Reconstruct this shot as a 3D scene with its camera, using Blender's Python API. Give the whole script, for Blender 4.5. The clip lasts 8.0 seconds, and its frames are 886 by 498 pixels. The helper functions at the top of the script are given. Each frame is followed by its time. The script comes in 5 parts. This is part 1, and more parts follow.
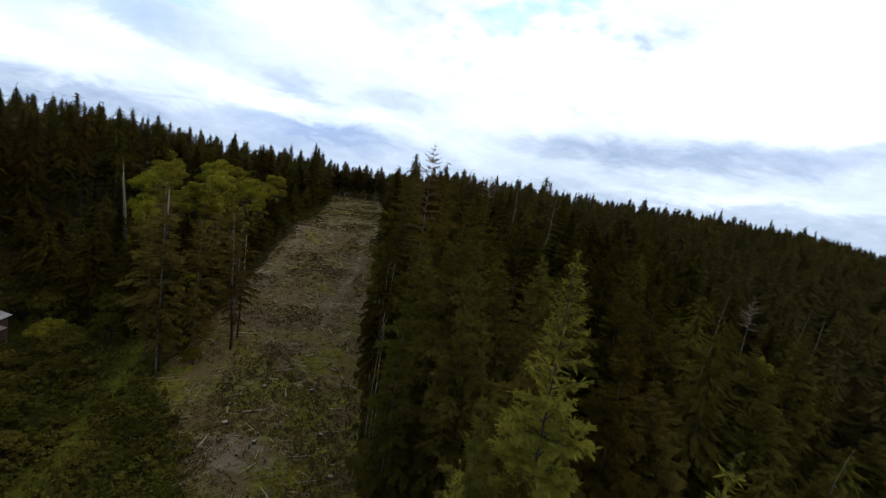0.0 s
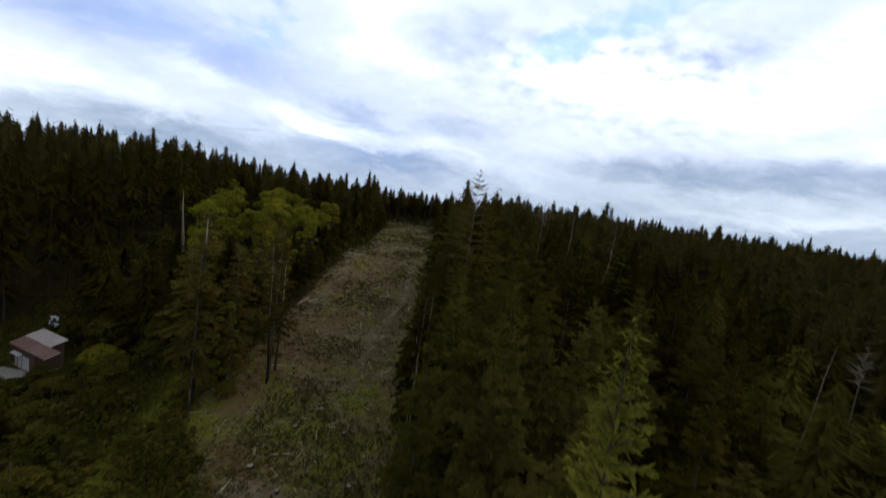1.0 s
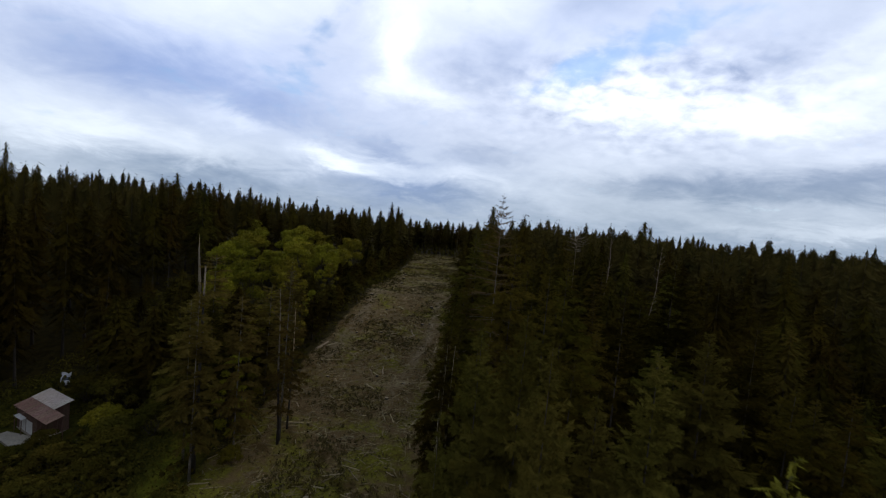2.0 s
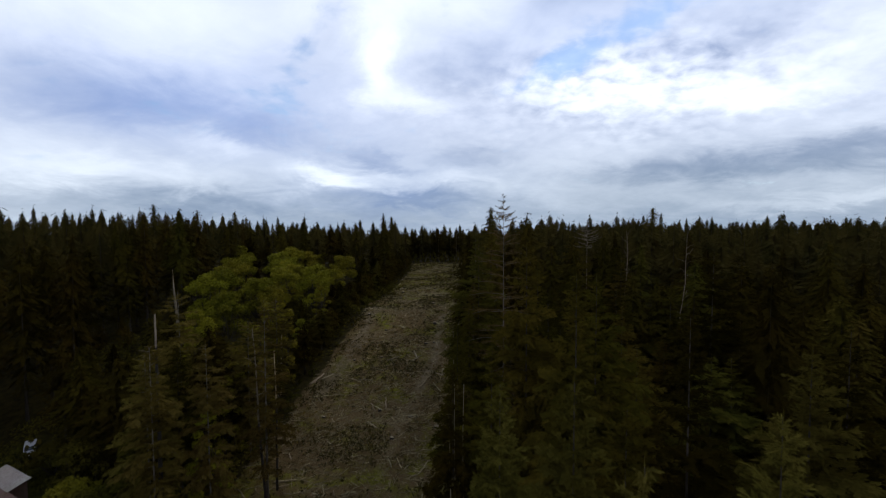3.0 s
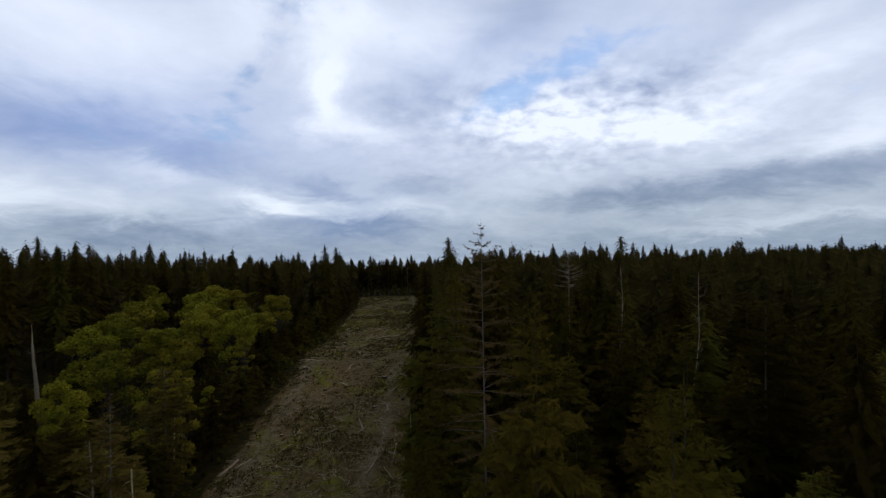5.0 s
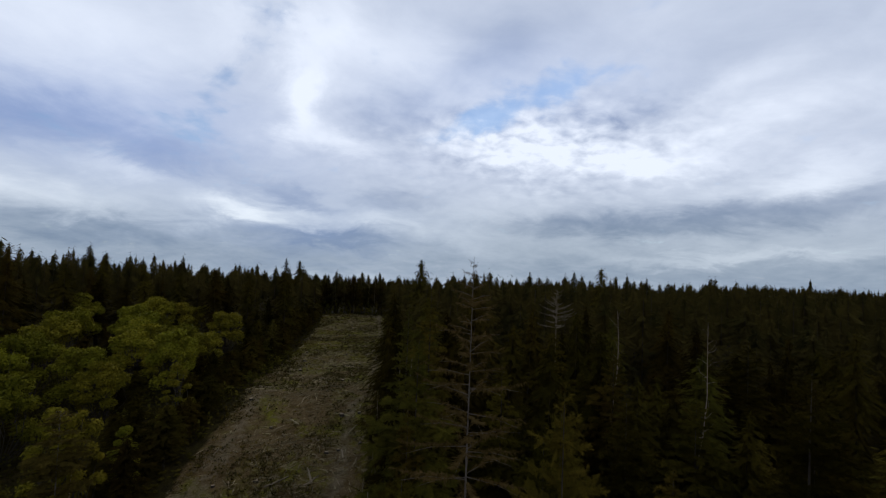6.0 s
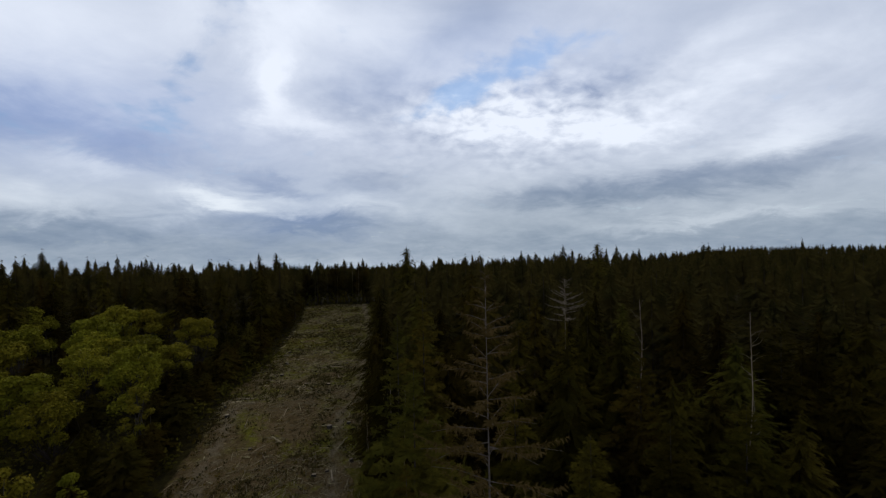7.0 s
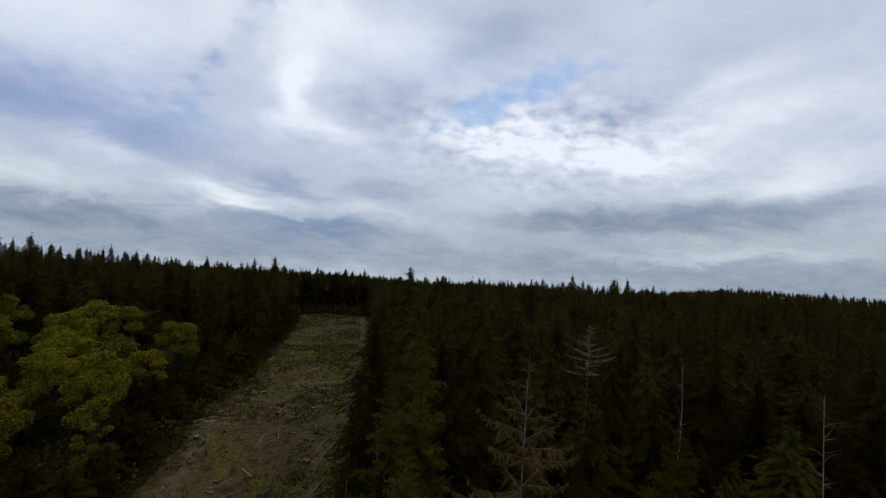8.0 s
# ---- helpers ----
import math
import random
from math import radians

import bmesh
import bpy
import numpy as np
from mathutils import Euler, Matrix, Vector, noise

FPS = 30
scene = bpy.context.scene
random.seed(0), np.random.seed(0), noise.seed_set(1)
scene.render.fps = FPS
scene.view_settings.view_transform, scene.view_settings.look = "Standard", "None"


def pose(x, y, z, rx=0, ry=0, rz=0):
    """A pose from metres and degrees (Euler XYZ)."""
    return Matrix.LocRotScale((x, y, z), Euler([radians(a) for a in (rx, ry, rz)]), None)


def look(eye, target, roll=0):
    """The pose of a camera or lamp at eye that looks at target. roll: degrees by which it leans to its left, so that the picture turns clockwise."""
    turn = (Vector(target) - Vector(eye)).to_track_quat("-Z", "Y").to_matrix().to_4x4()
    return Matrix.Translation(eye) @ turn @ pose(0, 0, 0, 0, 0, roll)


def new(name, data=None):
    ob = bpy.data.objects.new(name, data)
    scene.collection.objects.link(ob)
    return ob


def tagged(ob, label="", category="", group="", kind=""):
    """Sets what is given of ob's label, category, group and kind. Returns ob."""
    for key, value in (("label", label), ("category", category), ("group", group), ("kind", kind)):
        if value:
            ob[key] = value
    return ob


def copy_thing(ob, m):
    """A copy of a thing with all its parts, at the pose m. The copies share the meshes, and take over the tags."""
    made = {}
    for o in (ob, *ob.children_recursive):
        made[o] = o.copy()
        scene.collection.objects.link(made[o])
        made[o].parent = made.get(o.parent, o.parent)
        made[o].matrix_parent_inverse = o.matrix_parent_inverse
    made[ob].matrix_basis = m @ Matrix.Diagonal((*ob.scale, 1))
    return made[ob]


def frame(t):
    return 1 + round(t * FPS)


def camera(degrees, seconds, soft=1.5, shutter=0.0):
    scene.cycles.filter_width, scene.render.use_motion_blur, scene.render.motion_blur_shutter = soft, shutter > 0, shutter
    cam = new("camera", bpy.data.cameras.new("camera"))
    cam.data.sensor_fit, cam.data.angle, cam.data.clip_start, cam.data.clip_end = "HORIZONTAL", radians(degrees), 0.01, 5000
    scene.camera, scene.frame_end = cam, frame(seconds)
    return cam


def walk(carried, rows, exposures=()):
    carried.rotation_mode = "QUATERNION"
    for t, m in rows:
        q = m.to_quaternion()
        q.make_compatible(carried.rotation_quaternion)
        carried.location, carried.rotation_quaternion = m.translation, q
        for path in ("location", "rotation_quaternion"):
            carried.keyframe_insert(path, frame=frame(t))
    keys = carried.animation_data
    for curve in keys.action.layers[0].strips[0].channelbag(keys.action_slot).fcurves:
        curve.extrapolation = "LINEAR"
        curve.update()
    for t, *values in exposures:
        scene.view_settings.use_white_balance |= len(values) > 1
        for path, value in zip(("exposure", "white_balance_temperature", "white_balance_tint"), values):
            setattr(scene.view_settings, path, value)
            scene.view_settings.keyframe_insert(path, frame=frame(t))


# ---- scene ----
cam = camera(88.0, 8.0, soft=1.25, shutter=0.2)
PATH = [
    (0, (2.736, 0.253, 31.495), (2.707, 2.230, 31.195), 9.1),
    (0.5, (3.888, 2.937, 31.762), (3.655, 4.908, 31.511), 11.0),
    (0.8, (4.300, 4.950, 32.050), (4.048, 6.896, 31.660), 8.6),
    (1, (4.407, 6.166, 32.255), (4.112, 8.130, 32.021), 8.6),
    (1.2, (4.490, 7.550, 32.400), (4.100, 9.512, 32.370), 10.4),
    (1.5, (4.521, 9.647, 32.605), (4.156, 11.611, 32.507), 6.9),
    (1.7, (4.515, 11.262, 32.685), (4.104, 13.215, 32.561), 6.4),
    (2.8, (2.990, 21.997, 33.341), (2.531, 23.940, 33.219), 2.0),
    (3, (2.668, 23.861, 33.392), (2.227, 25.809, 33.284), -0.2),
    (3.5, (1.822, 28.258, 33.440), (1.373, 30.207, 33.425), -2.9),
    (4, (0.897, 32.982, 33.768), (0.455, 34.933, 33.757), -3.9),
    (4.5, (-0.327, 37.187, 34.131), (-0.687, 39.154, 34.152), -1.2),
    (5, (-1.410, 41.170, 34.809), (-1.636, 43.157, 34.818), -0.9),
    (5.2, (-1.808, 42.788, 34.967), (-1.981, 44.780, 34.970), -1.2),
    (6.3, (-3.705, 52.712, 37.007), (-3.792, 54.707, 37.113), 3.1),
    (6.5, (-3.927, 54.589, 37.282), (-3.995, 56.588, 37.321), 2.1),
    (7, (-4.436, 58.964, 38.312), (-4.456, 60.964, 38.305), -1.1),
    (7.5, (-4.878, 62.707, 39.228), (-4.908, 64.706, 39.295), 1.1),
    (8, (-5.372, 66.444, 40.075), (-5.413, 68.443, 40.128), 4.0),
]
EXPOSURES = [(0, 0.82, 6500, 10), (0.5, 0.74, 6500, 10), (1.0, 0.54, 6500, 10), (1.5, 0.34, 6500, 10), (3.0, 0.18, 6450, 10), (4.5, 0.03, 6420, 10), (6.5, -0.1, 6570, 9), (8.0, -0.12, 6720, 9)]
walk(cam, [(t, look(eye, target, roll)) for t, eye, target, roll in PATH], EXPOSURES)

# ---------------------------------------------------------------- sky and sun
SUN_AZ, SUN_EL = radians(35), radians(42)


def node_tree(tree):
    """Short helpers to add nodes and to join sockets of a node tree."""
    tree.nodes.clear()

    def add(kind):
        return tree.nodes.new(kind)

    def join(a, b):
        tree.links.new(a, b)

    def calc(op, a, b=0.0, c=0.0, clamp=False):
        n = tree.nodes.new("ShaderNodeMath")
        n.operation, n.use_clamp = op, clamp
        for slot, value in enumerate((a, b, c)):
            if isinstance(value, (int, float)):
                n.inputs[slot].default_value = value
            else:
                tree.links.new(value, n.inputs[slot])
        return n.outputs[0]

    def blend(fac, a, b, kind="MIX"):
        n = tree.nodes.new("ShaderNodeMix")
        n.data_type, n.blend_type = "RGBA", kind
        for slot, value in ((0, fac), (6, a), (7, b)):
            if isinstance(value, (int, float)):
                n.inputs[slot].default_value = value
            elif isinstance(value, tuple):
                n.inputs[slot].default_value = (*value, 1)
            else:
                tree.links.new(value, n.inputs[slot])
        return n.outputs[2]

    def ramp(fac, low, high):
        n = tree.nodes.new("ShaderNodeMapRange")
        n.interpolation_type = "SMOOTHSTEP"
        n.inputs["From Min"].default_value, n.inputs["From Max"].default_value = low, high
        tree.links.new(fac, n.inputs["Value"])
        return n.outputs["Result"]

    def noise_at(vector, scale, detail=5.0, rough=0.55, warp=0.0):
        n = tree.nodes.new("ShaderNodeTexNoise")
        n.inputs["Scale"].default_value, n.inputs["Detail"].default_value = scale, detail
        n.inputs["Roughness"].default_value, n.inputs["Distortion"].default_value = rough, warp
        if vector is not None:
            tree.links.new(vector, n.inputs["Vector"])
        return n.outputs["Fac"]

    return add, join, calc, blend, ramp, noise_at


def cloudy_sky():
    world = bpy.data.worlds.new("cloudy_sky")
    scene.world = world
    world.use_nodes = True
    add, join, calc, blend, ramp, noise_at = node_tree(world.node_tree)
    sky = add("ShaderNodeTexSky")
    sky.sky_type, sky.sun_disc = "NISHITA", False
    sky.dust_density, sky.ozone_density = 0.1, 4.0
    sky.sun_elevation, sky.sun_rotation = SUN_EL, SUN_AZ
    where = add("ShaderNodeTexCoord").outputs["Generated"]
    axes = add("ShaderNodeSeparateXYZ")
    join(where, axes.inputs[0])
    dx, dy, dz = axes.outputs
    az = calc("MULTIPLY", calc("ARCTAN2", dx, dy), 57.2958)
    el = calc("MULTIPLY", calc("ARCSINE", dz), 57.2958)
    # the cloud layer as a flat ceiling: streaks close up towards the horizon
    depth = calc("ADD", calc("MAXIMUM", dz, -0.1), 0.3)
    flat = add("ShaderNodeCombineXYZ")
    join(calc("DIVIDE", dx, depth), flat.inputs[0])
    join(calc("DIVIDE", dy, depth), flat.inputs[1])
    broad = noise_at(flat.outputs[0], 0.5, 4, 0.5, 0.5)
    fine = noise_at(flat.outputs[0], 3.2, 8, 0.62, 0.6)
    # edges of the cloud masses are torn by noise
    tear = calc("MULTIPLY", calc("SUBTRACT", noise_at(flat.outputs[0], 2.0, 8, 0.64, 0.8), 0.5), 13.0)
    tear2 = calc("MULTIPLY", calc("SUBTRACT", noise_at(flat.outputs[0], 2.7, 8, 0.64, 0.5), 0.5), 6.5)
    az2, el2 = calc("ADD", az, tear), calc("ADD", el, tear2)

    def mass(a0, e0, wide, high, lean=0.0):
        """A soft cloud mass round an azimuth and elevation in degrees."""
        a, e = calc("SUBTRACT", az2, a0), calc("SUBTRACT", el2, e0)
        c, s = math.cos(radians(lean)), math.sin(radians(lean))
        u = calc("DIVIDE", calc("ADD", calc("MULTIPLY", a, c), calc("MULTIPLY", e, s)), wide)
        v = calc("DIVIDE", calc("SUBTRACT", calc("MULTIPLY", e, c), calc("MULTIPLY", a, s)), high)
        r = calc("ADD", calc("MULTIPLY", u, u), calc("MULTIPLY", v, v))
        return calc("EXPONENT", calc("MULTIPLY", r, -1.0))

    def total(masses):
        out = 0.0
        for weight, *shape in masses:
            out = calc("ADD", out, calc("MULTIPLY", mass(*shape), weight))
        return out

    bright = total([(0.5, -18.5, 27, 5.5, 6.5, 0), (0.65, -20.6, 19, 2.4, 4.6, -10), (0.5, -16.4, 14.6, 4.2, 1.4, -10), (0.28, -9, 25.5, 6, 4, 0),
                    (0.5, 10, 15.0, 12, 2.6, -5), (0.3, 4.5, 14.4, 7, 1.6, -4), (0.5, 22, 12.8, 9, 1.3, 2), (0.4, 33, 16.5, 9, 2.2, 10), (0.34, 30, 20.5, 8, 1.8, 14),
                    (0.42, 35, 10.6, 7, 1.5, 12), (0.3, 30, 2.6, 12, 0.7, 3), (0.36, -51, 22.5, 11, 5, 0), (0.3, -39, 21, 8, 4, 10), (0.34, -38, 8.7, 4.5, 1.0, -4),
                    (0.62, -26.6, 5.9, 4.2, 1.1, -9), (0.32, -50, 5.6, 9, 1.4, 0), (0.22, -11, 5.6, 9, 0.8, -3), (0.3, -30, 26, 3.5, 5, -20)])
    dark = total([(0.42, -41, 11.6, 15, 3.2, -5), (0.3, -53, 13, 10, 3, 0), (0.42, -17, 3.3, 9, 1.2, -3), (0.34, -19.5, 7.2, 6, 1.0, -16), (0.3, -9, 8.4, 7, 1.2, 0), (0.34, -9, 18.5, 5, 3.4, 20),
                  (0.56, 29, 6.9, 17, 1.9, 5), (0.3, 8, 5.6, 13, 1.3, 0), (0.3, 21, 18.5, 6, 2.0, 16), (0.34, 4, 27, 8, 3, 12), (0.3, -42, 2.6, 16, 1.4, 0), (0.42, 0, 0.5, 90, 3.4, 0)])
    gap = total([(1.35, 0.5, 17.6, 5.5, 1.5, 20), (1.3, 10.5, 21.6, 7.5, 2.6, 18), (0.85, -29.5, 19, 2.4, 6.5, -25), (0.5, -31, 13.5, 7, 2.5, -12), (0.75, -23.5, 27.0, 2.2, 2.0, 30), (0.5, -40, 11, 12, 2.2, -8)])
    light = calc("ADD", calc("MULTIPLY_ADD", calc("SUBTRACT", broad, 0.5), 0.7, 0.5), calc("MULTIPLY", calc("SUBTRACT", fine, 0.5), 0.36))
    puffs = calc("SUBTRACT", noise_at(flat.outputs[0], 13.0, 5, 0.5, 0.2), 0.5)
    light = calc("ADD", light, calc("MULTIPLY", puffs, calc("MULTIPLY_ADD", mass(10, 15.5, 16, 4.4, -2), 2.3, 0.1)))
    light = calc("SUBTRACT", calc("ADD", light, calc("MULTIPLY", bright, 0.85)), calc("MULTIPLY", dark, 0.8))
    # the unseen sky overhead is darkened to cut the light on the forest
    light = calc("MULTIPLY", light, calc("MULTIPLY_ADD", ramp(el, 30.0, 62.0), -0.75, 1.0))
    light = calc("ADD", light, 0.0, clamp=True)
    # the shaded cloud is slate near the horizon, grey in the middle and lavender where it is thin
    shade = blend(ramp(el, 2.0, 13.0), (0.235, 0.31, 0.42), (0.28, 0.355, 0.53))
    thin = total([(0.95, -40, 14, 20, 7, 0), (0.75, 4, 22, 20, 6, 0), (0.4, -18, 5, 14, 4, 0)])
    shade = blend(calc("MINIMUM", thin, 1.0), shade, (0.275, 0.385, 0.68))
    colour = blend(light, shade, blend(ramp(el, 3.0, 14.0), (0.88, 0.965, 1.07), (0.92, 0.995, 1.15)))
    veil = ramp(calc("ADD", calc("ADD", gap, calc("MULTIPLY", puffs, -1.6)), calc("MULTIPLY", calc("SUBTRACT", fine, 0.5), 2.2)), 0.3, 1.5)
    clear, cloud, both, out = add("ShaderNodeBackground"), add("ShaderNodeBackground"), add("ShaderNodeMixShader"), add("ShaderNodeOutputWorld")
    join(sky.outputs[0], clear.inputs["Color"])
    clear.inputs["Strength"].default_value = 0.13
    join(colour, cloud.inputs["Color"])
    cloud.inputs["Strength"].default_value = 0.98
    join(calc("MULTIPLY", veil, 0.68), both.inputs[0])
    join(cloud.outputs[0], both.inputs[1])
    join(clear.outputs[0], both.inputs[2])
    join(both.outputs[0], out.inputs["Surface"])


cloudy_sky()
sun = new("sun", bpy.data.lights.new("sun", "SUN"))
sun.data.energy, sun.data.angle, sun.data.color = 0.5, radians(18), (1.0, 0.95, 0.86)
sun.matrix_world = look((0, 0, 200), (-math.sin(SUN_AZ) * math.cos(SUN_EL), -math.cos(SUN_AZ) * math.cos(SUN_EL), 200 - math.sin(SUN_EL)))


# ---------------------------------------------------------------- materials
def surface(name, colours, scale=1.0, rough=0.8, bump=0.3, metal=0.0, through_light=0.0, vary=0.25, gloss=0.25, twig=0.0, cover=0.06):
    """A two-scale noise mix of three base colours, varied from object to object, with relief."""
    mat = bpy.data.materials.new(name)
    mat.use_nodes = True
    add, join, calc, blend, ramp, noise_at = node_tree(mat.node_tree)
    spot = add("ShaderNodeNewGeometry").outputs["Position"]
    coarse, fine = noise_at(spot, 0.23 * scale, 3), noise_at(spot, 2.7 * scale, 5, 0.65)
    col = blend(ramp(coarse, 0.32, 0.68), colours[0], colours[1])
    col = blend(ramp(fine, 0.42, 0.72), col, colours[2])
    rnd = add("ShaderNodeObjectInfo").outputs["Random"]
    tone = add("ShaderNodeHueSaturation")
    join(calc("MULTIPLY_ADD", rnd, 2 * vary, 1 - vary), tone.inputs["Value"])
    join(calc("MULTIPLY_ADD", calc("FRACT", calc("MULTIPLY", rnd, 7.31)), 0.03, 0.472), tone.inputs["Hue"])
    join(col, tone.inputs["Color"])
    bsdf, out = add("ShaderNodeBsdfPrincipled"), add("ShaderNodeOutputMaterial")
    join(tone.outputs[0], bsdf.inputs["Base Color"])
    bsdf.inputs["Roughness"].default_value, bsdf.inputs["Metallic"].default_value = rough, metal
    bsdf.inputs["Specular IOR Level"].default_value = gloss
    if bump:
        relief = add("ShaderNodeBump")
        relief.inputs["Strength"].default_value, relief.inputs["Distance"].default_value = bump, 0.15 / scale
        join(fine, relief.inputs["Height"])
        join(relief.outputs[0], bsdf.inputs["Normal"])
    last = bsdf.outputs[0]
    if through_light:
        thin, both = add("ShaderNodeBsdfTranslucent"), add("ShaderNodeMixShader")
        both.inputs[0].default_value = through_light
        join(tone.outputs[0], thin.inputs["Color"])
        join(last, both.inputs[1])
        join(thin.outputs[0], both.inputs[2])
        last = both.outputs[0]
    if twig:
        # side twigs branch off the middle of each spray, with gaps between them
        cut, gap_shader = add("ShaderNodeMixShader"), add("ShaderNodeBsdfTransparent")
        flat = add("ShaderNodeUVMap")
        flat.uv_map = "spray"
        axes = add("ShaderNodeSeparateXYZ")
        join(flat.outputs[0], axes.inputs[0])
        across = calc("ABSOLUTE", axes.outputs[1])
        wander = calc("MULTIPLY", calc("SUBTRACT", noise_at(spot, 2.2, 2), 0.5), 2.0)
        phase = calc("ADD", calc("DIVIDE", calc("SUBTRACT", axes.outputs[0], calc("MULTIPLY", across, 0.75)), twig), wander)
        leafy_part = calc("LESS_THAN", calc("PINGPONG", phase, 0.5), calc("MULTIPLY_ADD", fine, 0.5, cover))
        rib = calc("LESS_THAN", across, 0.16 * twig)
        join(calc("MAXIMUM", leafy_part, rib), cut.inputs[0])
        join(gap_shader.outputs[0], cut.inputs[1])
        join(last, cut.inputs[2])
        last = cut.outputs[0]
    join(last, out.inputs["Surface"])
    return mat


NEEDLES = surface("fir_needles", [(0.0484, 0.0443, 0.00693), (0.077, 0.063, 0.00949), (0.0328, 0.0324, 0.00554)], 0.7, 0.85, 0, through_light=0.22, vary=0.45, gloss=0.0, twig=0.11, cover=0.06)
NEEDLES_DARK = surface("hemlock_needles", [(0.024, 0.02, 0.00295), (0.0431, 0.0325, 0.00434), (0.0156, 0.0135, 0.0026)], 0.7, 0.85, 0, through_light=0.22, vary=0.52, gloss=0.0, twig=0.15, cover=0.05)
NEEDLES_FRESH = surface("fresh_fir_needles", [(0.121, 0.12, 0.0144), (0.173, 0.158, 0.0198), (0.0737, 0.0776, 0.0109)], 0.9, 0.8, 0, through_light=0.22, vary=0.08, gloss=0.0, twig=0.08, cover=0.13)
NEEDLES_PALE = surface("thin_grey_needles", [(0.0906, 0.07, 0.0191), (0.128, 0.0959, 0.0272), (0.0637, 0.0488, 0.0136)], 0.9, 0.85, 0, through_light=0.22, vary=0.15, gloss=0.0, twig=0.08, cover=0.05)
NEEDLES_BROWN = surface("old_hemlock_needles", [(0.035, 0.0302, 0.00389), (0.0615, 0.048, 0.00621), (0.0221, 0.02, 0.00318)], 0.7, 0.85, 0, through_light=0.22, vary=0.6, gloss=0.0, twig=0.11, cover=0.06)
NEEDLES_OLIVE = surface("olive_fir_needles", [(0.0593, 0.051, 0.00856), (0.0873, 0.0714, 0.0128), (0.0395, 0.0366, 0.00601)], 0.8, 0.85, 0, through_light=0.2, vary=0.2, gloss=0.0, twig=0.09, cover=0.08)
NEEDLES_MOSS = surface("mossy_fir_needles", [(0.0686, 0.0549, 0.0102), (0.105, 0.0798, 0.0152), (0.0453, 0.037, 0.00678)], 0.9, 0.85, 0, through_light=0.2, vary=0.25, gloss=0.0, twig=0.12)
FAR_NEEDLES = surface("far_conifer_needles", [(0.0225, 0.0222, 0.00609), (0.0687, 0.0573, 0.0126), (0.0414, 0.0373, 0.00912)], 0.6, 0.85, 0, through_light=0.2, vary=0.0, gloss=0.0, twig=0.18, cover=0.04)
SPRAYS = [NEEDLES_OLIVE, NEEDLES_PALE, NEEDLES_FRESH, NEEDLES_BROWN, NEEDLES_MOSS, NEEDLES, NEEDLES_DARK, FAR_NEEDLES]
MAPLE_LEAF = surface("maple_leaves", [(0.129, 0.125, 0.00733), (0.193, 0.169, 0.0112), (0.0826, 0.0854, 0.00579)], 0.8, 0.75, 0, through_light=0.15, vary=0.4, gloss=0.04)
SHRUB_LEAF = surface("shrub_leaves", [(0.0481, 0.0455, 0.00624), (0.0794, 0.0673, 0.00912), (0.0324, 0.0317, 0.00499)], 0.8, 0.8, 0, through_light=0.22, vary=0.35, gloss=0.0)
SHRUB_DARK = surface("dull_shrub_leaves", [(0.0502, 0.0465, 0.0072), (0.092, 0.0752, 0.0115), (0.0334, 0.0327, 0.00576)], 0.8, 0.85, 0, through_light=0.22, vary=0.35, gloss=0.0)
BARK = surface("fir_bark", [(0.033, 0.0253, 0.0176), (0.0468, 0.0374, 0.0264), (0.0193, 0.0154, 0.011)], 2.0, 0.9, 0.6, vary=0.25)
BARK_PALE = surface("pale_alder_bark", [(0.13, 0.106, 0.0628), (0.17, 0.139, 0.0854), (0.0708, 0.0557, 0.0326)], 2.0, 0.85, 0.4, vary=0.2)
LIMB_BARK = surface("grey_limb_bark", [(0.105, 0.0875, 0.063), (0.149, 0.127, 0.0945), (0.0612, 0.0507, 0.0367)], 2.0, 0.9, 0.4, vary=0.2)
DEADWOOD = surface("weathered_dead_wood", [(0.25, 0.2043, 0.0967), (0.34, 0.2852, 0.1404), (0.14, 0.1093, 0.0499)], 2.2, 0.85, 0.5, vary=0.3)
GREYWOOD = surface("grey_dead_wood", [(0.137, 0.109, 0.0656), (0.192, 0.156, 0.096), (0.0768, 0.0581, 0.0346)], 2.2, 0.9, 0.5, vary=0.2)
CUTWOOD = surface("cut_wood", [(0.216, 0.1746, 0.0955), (0.2664, 0.2165, 0.1207), (0.1512, 0.1152, 0.059)], 3.0, 0.8, 0.3, vary=0.25)
BRAMBLE = surface("low_brambles", [(0.039, 0.0338, 0.0066), (0.078, 0.0585, 0.0108), (0.0546, 0.0338, 0.0108)], 1.2, 0.85, 0, through_light=0.1, vary=0.0, gloss=0.1)
GRASS = surface("rough_grass", [(0.0909, 0.0687, 0.00607), (0.122, 0.0851, 0.0094), (0.108, 0.0621, 0.0111)], 0.8, 0.75, 0, through_light=0.15, vary=0.0, gloss=0.1)
TWIGS = surface("grey_twigs", [(0.15, 0.112, 0.050), (0.27, 0.210, 0.105), (0.075, 0.050, 0.020)], 1.5, 0.85, 0.0, vary=0.0)
ROOF_GREY = surface("grey_metal_roof", [(0.36, 0.31, 0.245), (0.44, 0.385, 0.31), (0.25, 0.21, 0.16)], 1.2, 0.7, 0.1, vary=0.05, gloss=0.15)
ROOF_RED = surface("rusty_red_roof", [(0.156, 0.0966, 0.0615), (0.205, 0.134, 0.0902), (0.0984, 0.0588, 0.0369)], 1.5, 0.8, 0.2, vary=0.05)
